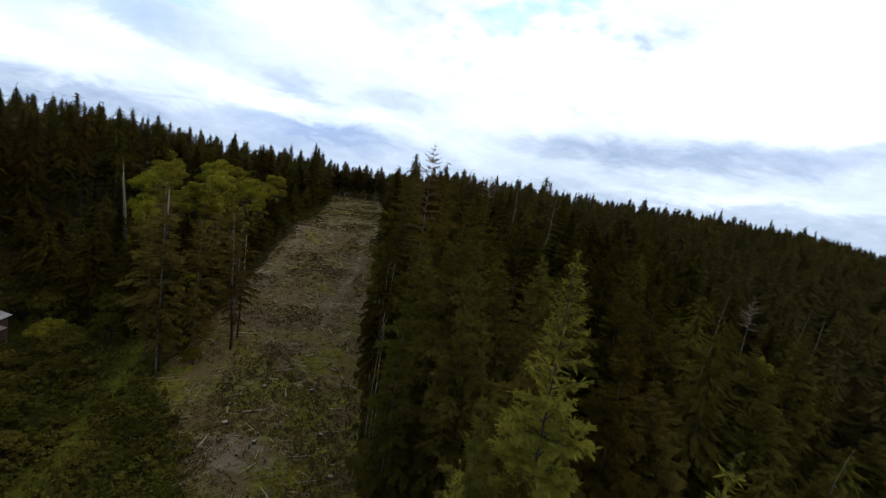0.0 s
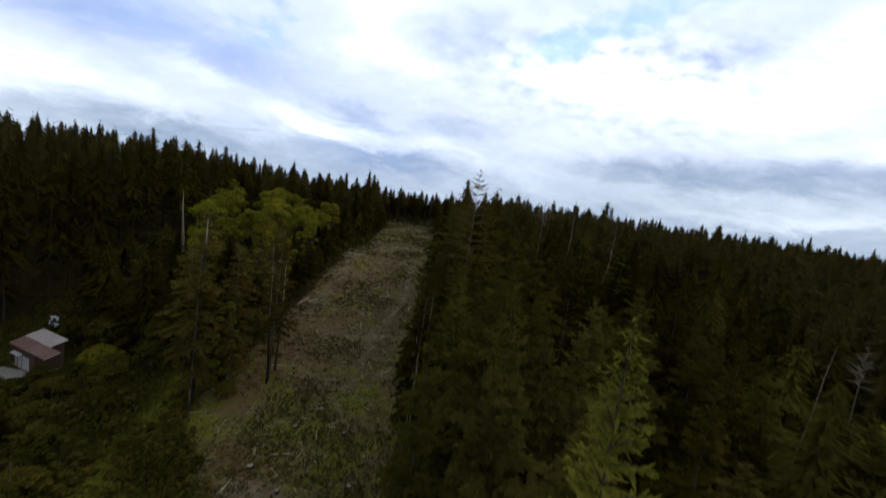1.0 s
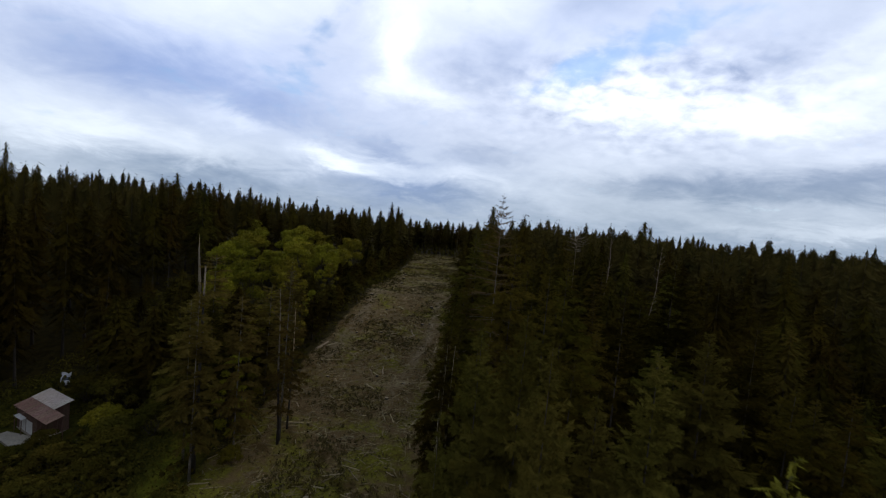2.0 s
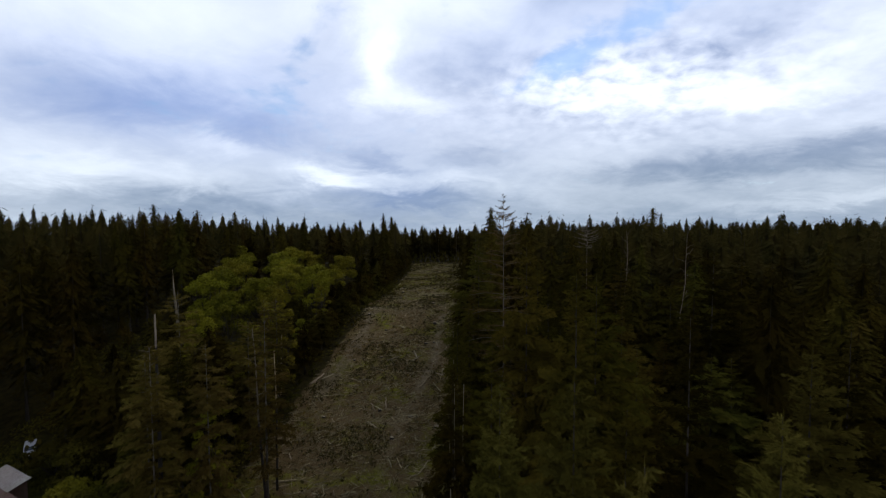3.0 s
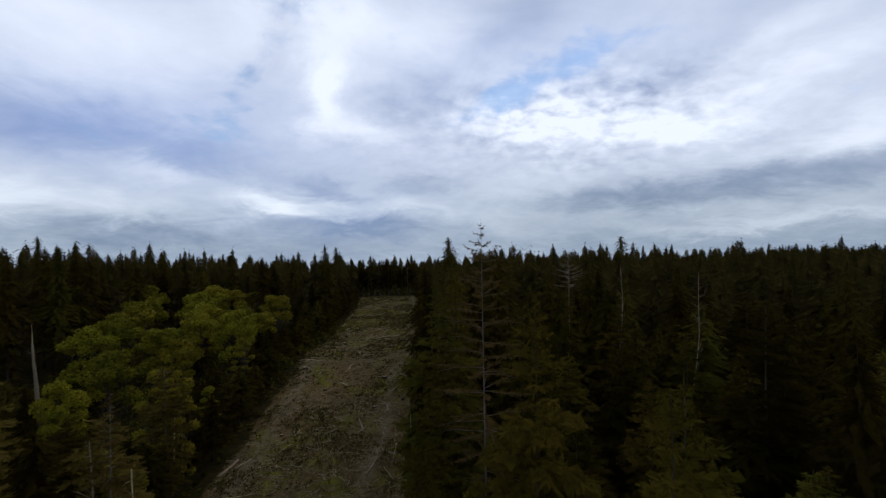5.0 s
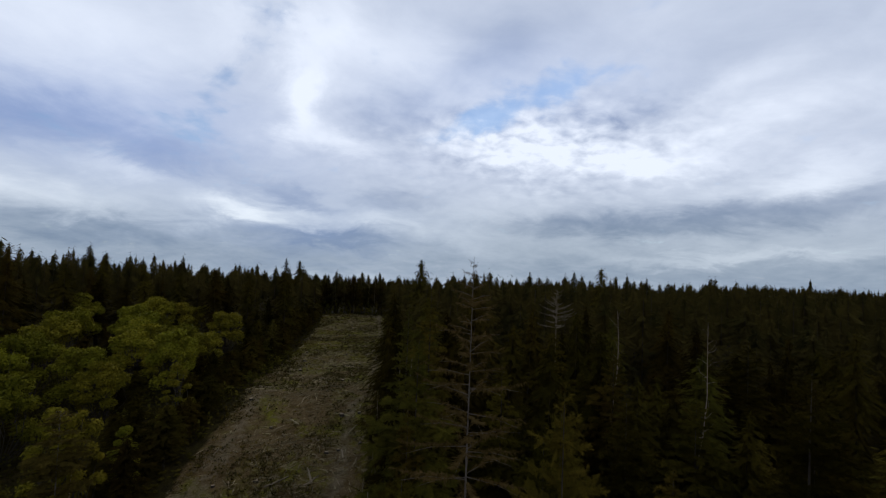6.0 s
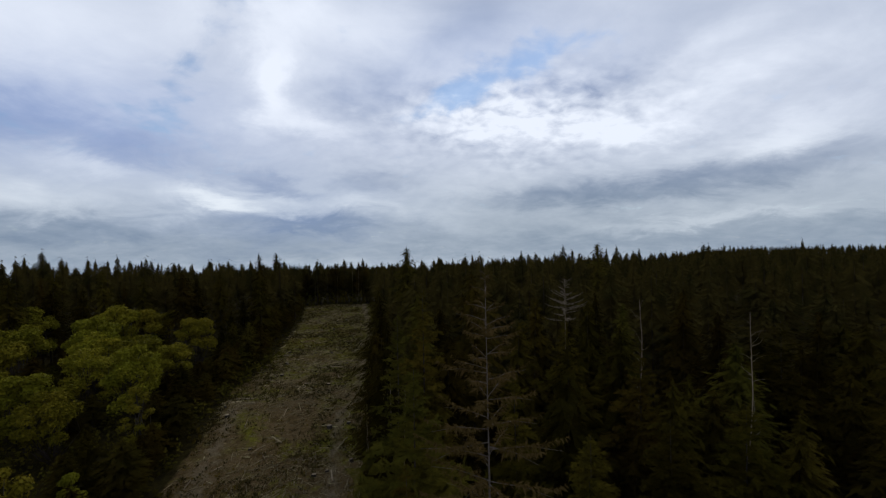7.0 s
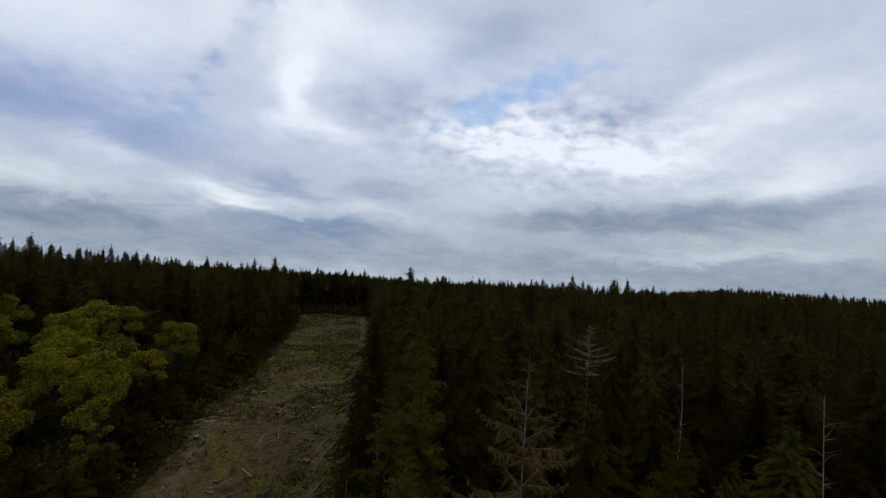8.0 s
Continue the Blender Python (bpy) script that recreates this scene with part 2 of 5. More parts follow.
BOARDS = surface("weathered_boards", [(0.103, 0.0633, 0.0383), (0.138, 0.0853, 0.0514), (0.0688, 0.0413, 0.0258)], 2.0, 0.85, 0.4, vary=0.1)
WHITE_PAINT = surface("white_paint", [(0.528, 0.512, 0.464), (0.592, 0.576, 0.528), (0.4, 0.384, 0.336)], 1.5, 0.5, 0.05, vary=0.03, gloss=0.5)
DARK_GLASS = surface("dark_glass", [(0.02, 0.022, 0.025), (0.03, 0.032, 0.035), (0.015, 0.016, 0.018)], 1.0, 0.12, 0, vary=0.0, gloss=0.6)
RUBBER = surface("black_rubber", [(0.02, 0.02, 0.02), (0.03, 0.03, 0.03), (0.015, 0.015, 0.015)], 3.0, 0.85, 0.1, vary=0.0)
STEEL = surface("dull_steel", [(0.35, 0.35, 0.35), (0.42, 0.42, 0.42), (0.25, 0.25, 0.25)], 3.0, 0.45, 0.05, metal=0.8, vary=0.0)
CONCRETE = surface("pale_concrete", [(0.26, 0.225, 0.17), (0.33, 0.29, 0.22), (0.17, 0.145, 0.105)], 2.0, 0.85, 0.2, vary=0.05)


def ground_material():
    """Forest floor, cut-over clearing with grass, dead slash and a bare vehicle track; the plan's masks choose between them."""
    mat = bpy.data.materials.new("cut_over_ground")
    mat.use_nodes = True
    add, join, calc, blend, ramp, noise_at = node_tree(mat.node_tree)
    spot = add("ShaderNodeNewGeometry").outputs["Position"]
    n1, n2, n3 = noise_at(spot, 0.11, 4, 0.6, 0.6), noise_at(spot, 0.7, 6, 0.68, 0.3), noise_at(spot, 4.5, 5, 0.7)
    floor = blend(ramp(n2, 0.35, 0.65), (0.021, 0.016, 0.006), (0.038, 0.030, 0.008))
    grass = blend(ramp(n2, 0.35, 0.7), (0.092, 0.086, 0.010), (0.164, 0.148, 0.018))
    slash = blend(ramp(n3, 0.38, 0.66), (0.092, 0.058, 0.024), (0.190, 0.130, 0.060))
    soil = blend(ramp(n3, 0.35, 0.7), (0.13, 0.095, 0.052), (0.21, 0.16, 0.095))
    along = add("ShaderNodeSeparateXYZ")
    join(spot, along.inputs[0])
    fewer = calc("SUBTRACT", calc("MULTIPLY", ramp(along.outputs[1], 140.0, 200.0), 0.14), calc("MULTIPLY_ADD", ramp(along.outputs[1], 58.0, 98.0), 0.11, -0.06))
    opened = blend(ramp(calc("ADD", fewer, calc("MULTIPLY_ADD", n2, 0.45, calc("MULTIPLY", n1, 0.9))), 0.595, 0.79), slash, grass)
    opened = blend(ramp(n3, 0.52, 0.62), opened, (0.050, 0.034, 0.011))
    opened = blend(ramp(noise_at(spot, 1.6, 4, 0.7), 0.6, 0.7), opened, (0.23, 0.175, 0.075))
    opened = blend(calc("MULTIPLY", ramp(noise_at(spot, 0.42, 5, 0.65, 0.4), 0.48, 0.64), 0.65), opened, (0.058, 0.036, 0.010))
    yard, lane = add("ShaderNodeAttribute"), add("ShaderNodeAttribute")
    yard.attribute_name, lane.attribute_name = "yard", "lane"
    tracks, clearing = add("ShaderNodeAttribute"), add("ShaderNodeAttribute")
    tracks.attribute_name, clearing.attribute_name = "track", "clearing"
    worn = ramp(calc("ADD", tracks.outputs["Fac"], calc("MULTIPLY", calc("SUBTRACT", n2, 0.5), 2.4)), 0.35, 0.95)
    opened = blend(worn, opened, soil)
    edge = ramp(calc("ADD", clearing.outputs["Fac"], calc("MULTIPLY", calc("SUBTRACT", n2, 0.5), 0.8)), 0.3, 0.7)
    col = blend(edge, floor, opened)
    lush = blend(ramp(n2, 0.35, 0.65), (0.024, 0.024, 0.004), (0.058, 0.054, 0.007))
    col = blend(calc("MULTIPLY", yard.outputs["Fac"], 0.9), col, lush)
    col = blend(lane.outputs["Fac"], col, blend(ramp(n2, 0.3, 0.7), (0.060, 0.062, 0.007), (0.125, 0.118, 0.011)))
    bsdf, out, relief = add("ShaderNodeBsdfPrincipled"), add("ShaderNodeOutputMaterial"), add("ShaderNodeBump")
    join(col, bsdf.inputs["Base Color"])
    bsdf.inputs["Roughness"].default_value, bsdf.inputs["Specular IOR Level"].default_value = 0.95, 0.02
    relief.inputs["Strength"].default_value, relief.inputs["Distance"].default_value = 0.8, 0.25
    join(calc("ADD", n3, n2), relief.inputs["Height"])
    join(relief.outputs[0], bsdf.inputs["Normal"])
    join(bsdf.outputs[0], out.inputs["Surface"])
    return mat


# ---------------------------------------------------------------- the plan
LEFT_Y, LEFT_X = [30, 40, 46, 50, 55, 60.5, 66, 82, 103, 124, 145, 176, 250, 287], [-15, -20, -23, -26, -30.5, -36.5, -37.5, -39, -42, -44, -48, -50, -65, -76]
RIGHT_Y, RIGHT_X = [30, 54, 71, 91, 115, 145, 171, 200, 240, 275, 290], [0, -5, -9, -11, -16, -20.5, -22.5, -28, -35, -41.5, -44]
TRACK_Y, TRACK_X = [30, 60, 93, 107, 119, 142, 147, 213, 228, 290], [-12, -18, -20.3, -20.5, -20.5, -24.7, -22.5, -31, -34.6, -47]
CLEAR_END = 289.0


def lattice(ix, iy, seed):
    h = np.sin(ix * 127.1 + iy * 311.7 + seed * 74.7) * 43758.5453
    return h - np.floor(h)


def bumps(x, y, size, seed=0):
    """Smooth value noise from 0 to 1 on the plan."""
    u, v = np.asarray(x, float) / size, np.asarray(y, float) / size
    iu, iv = np.floor(u), np.floor(v)
    fu, fv = u - iu, v - iv
    fu, fv = fu * fu * (3 - 2 * fu), fv * fv * (3 - 2 * fv)
    a = lattice(iu, iv, seed) * (1 - fu) + lattice(iu + 1, iv, seed) * fu
    b = lattice(iu, iv + 1, seed) * (1 - fu) + lattice(iu + 1, iv + 1, seed) * fu
    return a * (1 - fv) + b * fv


def smooth(v, low, high):
    k = np.clip((np.asarray(v, float) - low) / (high - low), 0, 1)
    return k * k * (3 - 2 * k)


def in_clearing(x, y):
    """1 inside the cut strip and the yard by the house, 0 in the forest, with a soft edge."""
    x, y = np.asarray(x, float), np.asarray(y, float)
    wob = (bumps(x, y, 7, 3) - 0.5) * 3
    strip = smooth(x - np.interp(y, LEFT_Y, LEFT_X) + wob, -1.2, 1.2) * smooth(np.interp(y, RIGHT_Y, RIGHT_X) - x + wob, -1.2, 1.2) * smooth(CLEAR_END - y, 0, 4)
    return strip * smooth(y, 18, 26)


def lane_x(y):
    """Where the grassy lane through the yard runs."""
    return np.interp(y, [30, 52.6, 56.7, 63.7, 72.6, 84], [-33, -37.8, -38.8, -41.6, -45.4, -50])


def in_yard(x, y):
    x, y = np.asarray(x, float), np.asarray(y, float)
    return smooth(x, -90, -86) * smooth(np.interp(y, LEFT_Y, LEFT_X) + 1.0 - x, 0, 2) * smooth(y, 20, 28) * smooth(72 - y - 0.35 * (x + 40), 0, 5)


def far_fall(x, y):
    """How far the land has dropped beyond the rise at the strip's far end; to the right a low far ridge stays in sight."""
    x, y = np.asarray(x, float), np.asarray(y, float)
    far = np.hypot(x, y - 60)
    deep = np.interp(far, [240, 300, 400, 600, 1000, 1700, 3500], [0, 3.0, 8.5, 18, 36, 66, 150])
    ridge = np.interp(far, [240, 300, 400, 600, 1000, 1700, 3500], [0, 0.3, 0.5, 1.0, 4.0, 18, 60])
    bearing = np.arctan2(x, np.maximum(y - 60, 1.0))
    side = smooth(bearing, 0.3, 0.58) * (1 - smooth(bearing, 0.76, 0.84))
    return deep * (1 - side) + ridge * side


def ground_z(x, y):
    """Height of the ground: it rises along the strip, levels off at the far end and falls away to the right of it."""
    x, y = np.asarray(x, float), np.asarray(y, float)
    z = np.interp(y, [-400, 0, 30, 59, 107, 118, 145, 180, 290, 400, 3500], [-12, -9, -7, -3.8, 2.6, 5.0, 9.2, 10, 10.8, 11, 11])
    z = z - 4.0 * smooth(x, 15, 60) * smooth(150 - y, 0, 80)
    z = z + (bumps(x, y, 38, 1) - 0.5) * 2.0 * smooth(np.abs(x + 28), 25, 60)
    z = z - 5.8 * smooth(-x, 44, 62) * smooth(y, 30, 55) * smooth(105 - y, 0, 25)
    z = z - far_fall(x, y)
    rough = in_clearing(x, y)
    z = z + rough * ((bumps(x, y, 6.5, 2) - 0.5) * 0.7 + (bumps(x, y, 2.2, 5) - 0.5) * 0.45)
    return z


def gz(x, y):
    return float(ground_z(x, y))


def tip_z(x, y):
    """Usual height of the forest's canopy."""
    x, y = np.asarray(x, float), np.asarray(y, float)
    z = np.interp(y, [0, 12, 24, 34, 45, 62, 80, 110, 150, 250, 3000], [12, 14, 18, 21, 22.5, 24, 25.5, 28, 31.5, 33, 33])
    z = z - 0.15 * np.clip(x - 10, 0, 50) * smooth(170 - y, 0, 90)
    z = z - 3.2 * smooth(y, 185, 255) * smooth(50 - x, 0, 60)
    z = z - 0.035 * np.minimum(np.hypot(x, y), 180) * smooth(np.arctan2(x - 3, np.maximum(y, 1.0)), 0.62, 0.76) * smooth(330 - y, 0, 120)
    z = z + 1.4 * smooth(x, -12, 4) * smooth(46 - x, 0, 16) * smooth(y, 105, 130) * smooth(235 - y, 0, 50)
    left = np.interp(y, [40, 70, 90, 120, 190, 255, 3000], [28, 31, 33, 34, 33.5, 30.5, 30.5]) + 2.6 * smooth(-x, 105, 135)
    return np.where(x < -55, left, z) - far_fall(x, y)


def mesh_of(name, verts, faces, materials, smooth_faces=False):
    """One mesh from arrays of corners and faces."""
    me = bpy.data.meshes.new(name)
    me.from_pydata([tuple(v) for v in verts], [], [tuple(f) for f in faces])
    for m in materials:
        me.materials.append(m)
    if smooth_faces:
        me.shade_smooth()
    return me


def quads_mesh(name, corners, material):
    """A mesh of separate four-cornered leaves or sprays: corners is (n, 4, 3)."""
    n = len(corners)
    me = bpy.data.meshes.new(name)
    me.vertices.add(4 * n)
    me.vertices.foreach_set("co", np.ascontiguousarray(corners, dtype=np.float32).ravel())
    me.loops.add(4 * n)
    me.loops.foreach_set("vertex_index", np.arange(4 * n, dtype=np.int32))
    me.polygons.add(n)
    me.polygons.foreach_set("loop_start", np.arange(0, 4 * n, 4, dtype=np.int32))
    me.materials.append(material)
    if n and material in SPRAYS:
        # lengthwise and crosswise place on each spray, in metres
        long = np.linalg.norm(corners[:, 2] - corners[:, 0], axis=1)
        wide = 0.5 * np.linalg.norm(corners[:, 1] - corners[:, 3], axis=1)
        uv = np.zeros((n, 4, 2), np.float32)
        uv[:, 1, 0] = uv[:, 3, 0] = 0.45 * long
        uv[:, 2, 0] = long
        uv[:, 1, 1], uv[:, 3, 1] = wide, -wide
        me.uv_layers.new(name="spray").data.foreach_set("uv", uv.ravel())
    me.update(calc_edges=True)
    return me


def part(name, data, parent, label=""):
    ob = new(name, data)
    ob.parent = parent
    return tagged(ob, label)


def bm_part(name, bm, material, parent, label=""):
    me = bpy.data.meshes.new(name)
    bm.to_mesh(me)
    bm.free()
    me.materials.append(material)
    return part(name, me, parent, label)


# ---------------------------------------------------------------- ground
def build_ground():
    fine_x, fine_y = np.arange(-90, 6.01, 0.9), np.arange(18, 296.01, 0.9)
    xs = np.r_[-3000, -1800, -1000, -600, -400, -280, np.arange(-200, -91, 8), fine_x, np.arange(12, 200, 8), 280, 400, 600, 1000, 1800, 3000]
    ys = np.r_[-1500, -600, -300, -150, -80, np.arange(-40, 17, 8), fine_y, np.arange(304, 420, 12), 500, 650, 900, 1400, 2200, 3200]
    gx, gy = np.meshgrid(xs, ys)
    verts = np.stack([gx.ravel(), gy.ravel(), ground_z(gx, gy).ravel()], 1)
    w, h = len(xs), len(ys)
    i = (np.arange(h - 1)[:, None] * w + np.arange(w - 1)[None, :]).ravel()
    faces = np.stack([i, i + 1, i + 1 + w, i + w], 1)
    me = bpy.data.meshes.new("ground")
    me.from_pydata(verts.tolist(), [], faces.tolist())
    me.materials.append(ground_material())
    me.shade_smooth()
    flat_x, flat_y = gx.ravel(), gy.ravel()
    grassy = np.exp(-((flat_x - lane_x(flat_y)) / 1.6) ** 2) * smooth(flat_y, 30, 40) * smooth(82 - flat_y, 0, 8)
    open_mask = in_clearing(flat_x, flat_y)
    lane = np.exp(-((flat_x - np.interp(flat_y, TRACK_Y, TRACK_X)) / 1.5) ** 2) * smooth(flat_y, 70, 100) * (0.55 + 0.45 * bumps(flat_x, flat_y, 14, 6))
    lane = np.maximum(lane, 0.9 * np.exp(-(((flat_x + 20) / 7) ** 2 + ((flat_y - 50) / 5) ** 2)))
    lane = np.maximum(lane, 0.75 * np.exp(-((flat_x - np.interp(flat_y, LEFT_Y, LEFT_X) - 3.5) / 2.2) ** 2) * smooth(flat_y, 85, 105) * smooth(170 - flat_y, 0, 30))
    lane = np.maximum(lane, 0.8 * np.exp(-(((flat_x + 48) / 16) ** 2 + ((flat_y - 283) / 6) ** 2)))
    lane = np.maximum(lane, 0.9 * np.exp(-(((flat_x + 74.5) / 3.2) ** 2 + ((flat_y - 66.5) / 4) ** 2)))
    for name, values in (("track", lane), ("clearing", open_mask), ("yard", in_yard(flat_x, flat_y)), ("lane", grassy)):
        layer = me.attributes.new(name, "FLOAT", "POINT")
        layer.data.foreach_set("value", np.ascontiguousarray(values, dtype=np.float32))
    tagged(new("ground", me), "rising cut-over ground with rough grass, slash and bare soil", "ground", kind="structure")


build_ground()


# ---------------------------------------------------------------- growing trees
def tube(points, radii, sides=6):
    """Corners and faces of a tapered tube along points, with its end closed."""
    points, radii = np.asarray(points, float), np.asarray(radii, float)
    verts, faces = [], []
    for i, (p, r) in enumerate(zip(points, radii)):
        d = points[min(i + 1, len(points) - 1)] - points[max(i - 1, 0)]
        d = d / (np.linalg.norm(d) + 1e-9)
        a = np.cross(d, (0.3, 0.9, 0.1) if abs(d[2]) > 0.6 else (0, 0, 1))
        a = a / np.linalg.norm(a)
        b = np.cross(d, a)
        for k in range(sides):
            t = 2 * math.pi * k / sides
            verts.append(p + r * (math.cos(t) * a + math.sin(t) * b))
    for i in range(len(points) - 1):
        for k in range(sides):
            n = (k + 1) % sides
            faces.append((i * sides + k, i * sides + n, (i + 1) * sides + n, (i + 1) * sides + k))
    faces.append(tuple(reversed(range(sides))))
    faces.append(tuple(range((len(points) - 1) * sides, len(points) * sides)))
    return verts, faces


def tubes(many, sides=5):
    verts, faces = [], []
    for points, radii in many:
        v, f = tube(points, radii, sides)
        faces += [tuple(i + len(verts) for i in face) for face in f]
        verts += v
    return verts, faces


def conifer_shape(seed, height, base, reach, gap, per_whorl, steps, droop=0.3, rise=0.15, ragged=0.35, cone=15.0, taper=0.9, full=1.0, hang=0.3, core=0.5, core_planes=0, fine=False, bushy=3, stout=0.0085, limb=1.0, plate=0.12, brush=0.0, spray=1.0):
    """Needle sprays and limbs of a conifer, tier over tier. base: height of the lowest limb; reach: longest limb; gap: between tiers;
    steps: pairs of side sprays on a limb; cone: how far below the tip the crown reaches its full width."""
    rng = np.random.default_rng(seed)
    kites, limbs = [], []
    lean = rng.normal(0, 0.003, 2) * height
    up_way = np.array([0, 0, 1.0])
    z = base
    while z < height - 0.2:
        k = (z - base) / (height - base)
        profile = reach * (min(1.0, (height - z) / cone) ** taper) * (0.7 + 0.3 * min(1, k * 4 + 0.1)) + (0.1 if fine else 0.22)
        count = max(3, round(per_whorl * (0.55 + 0.45 * min(1, profile / reach + 0.2))))
        turn = rng.uniform(0, 6.28)
        for j in range(count):
            if rng.random() < ragged * 0.3:
                continue
            az = turn + 6.283 * j / count + rng.normal(0, 0.2)
            size = profile * (1 - ragged * rng.random() ** 1.4) * rng.uniform(0.9, 1.15)
            out = np.array([math.cos(az), math.sin(az), 0.0])
            side = np.array([-out[1], out[0], 0.0])
            up = rise * (0.3 + (1.7 if fine else 0.5) * k) + rng.normal(0, 0.06)
            sag = droop * (0.35 + 0.65 * min(1.0, 1.6 * size / reach)) * (1.15 - (0.75 if fine else 0.25) * k) * rng.uniform(0.75, 1.25)
            foot = np.array([lean[0] * z / height, lean[1] * z / height, z + rng.normal(0, gap * (0.2 if fine else 0.45))])
            n = max(1, round(steps * (0.3 + 0.7 * size / reach)))
            s = 0.12 + 0.8 * (np.arange(n) + rng.uniform(0.25, 0.75, n)) / n
            spine = foot + out * (size * s)[:, None] + up_way * (size * (up * s - sag * s * s))[:, None]
            slope = up - 2 * sag * s
            if not fine:
                # one broad bough, with smaller sprays over its outer half
                bough = foot + up_way * (0.25 * gap)
                tip = foot + out * size + up_way * (size * (up - sag) - 0.25 * min(1.0, 0.5 * size))
                mid = 0.45 * bough + 0.55 * tip + up_way * (size * 0.12)
                half = side * (size * plate * full * rng.uniform(0.6, 1.15) + 0.05) - up_way * (size * rng.uniform(0.0, 0.25))
                low = side * (half @ side) * -1.0 - up_way * (size * rng.uniform(0.0, 0.25))
                kites.append(np.stack([bough, mid + half, tip, mid + low])[None])
                s = rng.uniform(0.3, 1.0, n)
                spine = foot + out * (size * s)[:, None] + up_way * (size * (up * s - sag * s * s) + 0.03)[:, None]
                spine = spine + side * (rng.normal(0, 0.27, n) * size * s)[:, None]
                fan = rng.normal(0, 0.5, n)
                ldir = out * np.cos(fan)[:, None] + side * np.sin(fan)[:, None]
                ldir[:, 2] += rng.normal(-0.45, 0.4, n)
                arm = (0.22 * size + 0.3) * full * spray * rng.uniform(0.6, 1.3, n)
                wdir = np.cross(ldir, rng.normal(0, 0.3, (n, 3)) + up_way + 0.5 * out)
                wdir = wdir / (np.linalg.norm(wdir, axis=1)[:, None] + 1e-6) * (arm * 0.3)[:, None]
                tip, mid = spine + ldir * arm[:, None], spine + ldir * (0.45 * arm)[:, None]
                back = spine - ldir * (0.25 * arm)[:, None]
                kites.append(np.stack([back, mid + wdir, tip, mid - wdir], 1))
                limbs.append(([foot, spine[-1], spine[-1] + out * 0.05], [0.014 + 0.011 * size, 0.006, 0.004]))
                continue
            for sign in (() if brush else (-1, 1)):
                fan = rng.normal(0.8, 0.2, n)
                ldir = out * np.cos(fan)[:, None] + side * (sign * np.sin(fan))[:, None]
                ldir[:, 2] += slope * np.cos(fan) - rng.uniform(0.05, 0.45, n)
                arm = size * 0.4 * full * (0.45 + 0.75 * np.sin(np.pi * np.clip(s, 0, 0.95) ** 0.8)) * rng.uniform(0.65, 1.2, n) + 0.08
                wdir = out - ldir * (ldir @ out)[:, None]
                wdir = wdir / (np.linalg.norm(wdir, axis=1)[:, None] + 1e-6)
                wdir[:, 2] += rng.normal(0, 0.35, n)
                # broad flat sprays, and smaller ones over them at other tilts
                for start, run, broad, spread in ((0.0, 1.0, 0.3, 0.0), (0.3, 0.62, 0.34, 0.45), (0.55, 0.5, 0.36, 0.55)):
                    low = spine + ldir * (start * arm)[:, None]
                    way = ldir + rng.normal(0, spread, (n, 3)) + up_way * (0.12 if start else 0.0)
                    reach_to = (run * arm * rng.uniform(0.8, 1.15, n))[:, None]
                    wing = (wdir + rng.normal(0, spread, (n, 3))) * (broad * reach_to * rng.uniform(0.75, 1.25, n)[:, None])
                    mid = low + way * (0.5 * reach_to)
                    kites.append(np.stack([low, mid + wing, low + way * reach_to, mid - wing], 1))
            if brush:
                # short sprays all round the limb, from near the trunk to its end
                m = max(10, round(52 * size))
                q = rng.uniform(0.1, 1.04, m)
                at = foot + out * (size * q)[:, None] + up_way * (size * (up * q - sag * q * q + 0.14 * q ** 4))[:, None]
                way = out * rng.uniform(0.3, 0.9, m)[:, None] + side * rng.normal(0, 0.75, m)[:, None] + up_way * rng.normal(-0.28, 0.3, m)[:, None]
                reach_to = (brush * (0.45 + 0.75 * np.sin(np.pi * np.clip(q, 0.1, 0.9))) * min(1.0, 0.35 + 0.4 * size) * rng.uniform(0.6, 1.3, m))[:, None]
                wing = np.cross(way, up_way + rng.normal(0, 0.4, (m, 3)))
                wing = wing / (np.linalg.norm(wing, axis=1)[:, None] + 1e-6) * (0.17 * reach_to)
                kites.append(np.stack([at, at + way * (0.5 * reach_to) + wing, at + way * reach_to, at + way * (0.5 * reach_to) - wing], 1))
            end = foot + out * (size * 1.06) + up_way * (size * (up * 1.06 - sag * 1.12))
            near = foot + out * (size * 0.62) + up_way * (size * (up * 0.62 - sag * 0.38))
            half = side * (0.08 * full * size + 0.03)
            if not brush:
                kites.append(np.stack([near, 0.5 * (near + end) + half, end, 0.5 * (near + end) - half])[None])
            if bushy:
                wing = side * (size * min(0.42, 1.6 / count))
                end2 = foot + out * (0.6 * size) + up_way * (size * (0.6 * up - 0.36 * sag) - 0.08)
                half2 = foot + out * (0.34 * size) + up_way * (size * (0.34 * up - 0.12 * sag) - 0.05)
                kites.append(np.stack([foot, half2 + wing, end2, half2 - wing])[None])
                q = rng.uniform(0.06, 0.5, bushy)
                inner = foot + out * (size * q)[:, None] + up_way * (size * (up * q - sag * q * q))[:, None]
                ldir = out + side * rng.normal(0, 0.8, bushy)[:, None]
                ldir[:, 2] += rng.normal(-0.35, 0.3, bushy)
                arm = (0.16 * size + 0.3) * rng.uniform(0.7, 1.2, bushy)
                wdir = np.cross(ldir, rng.normal(0, 0.4, (bushy, 3)) + up_way + 0.6 * out)
                wdir = wdir / (np.linalg.norm(wdir, axis=1)[:, None] + 1e-6) * (arm * 0.16)[:, None]
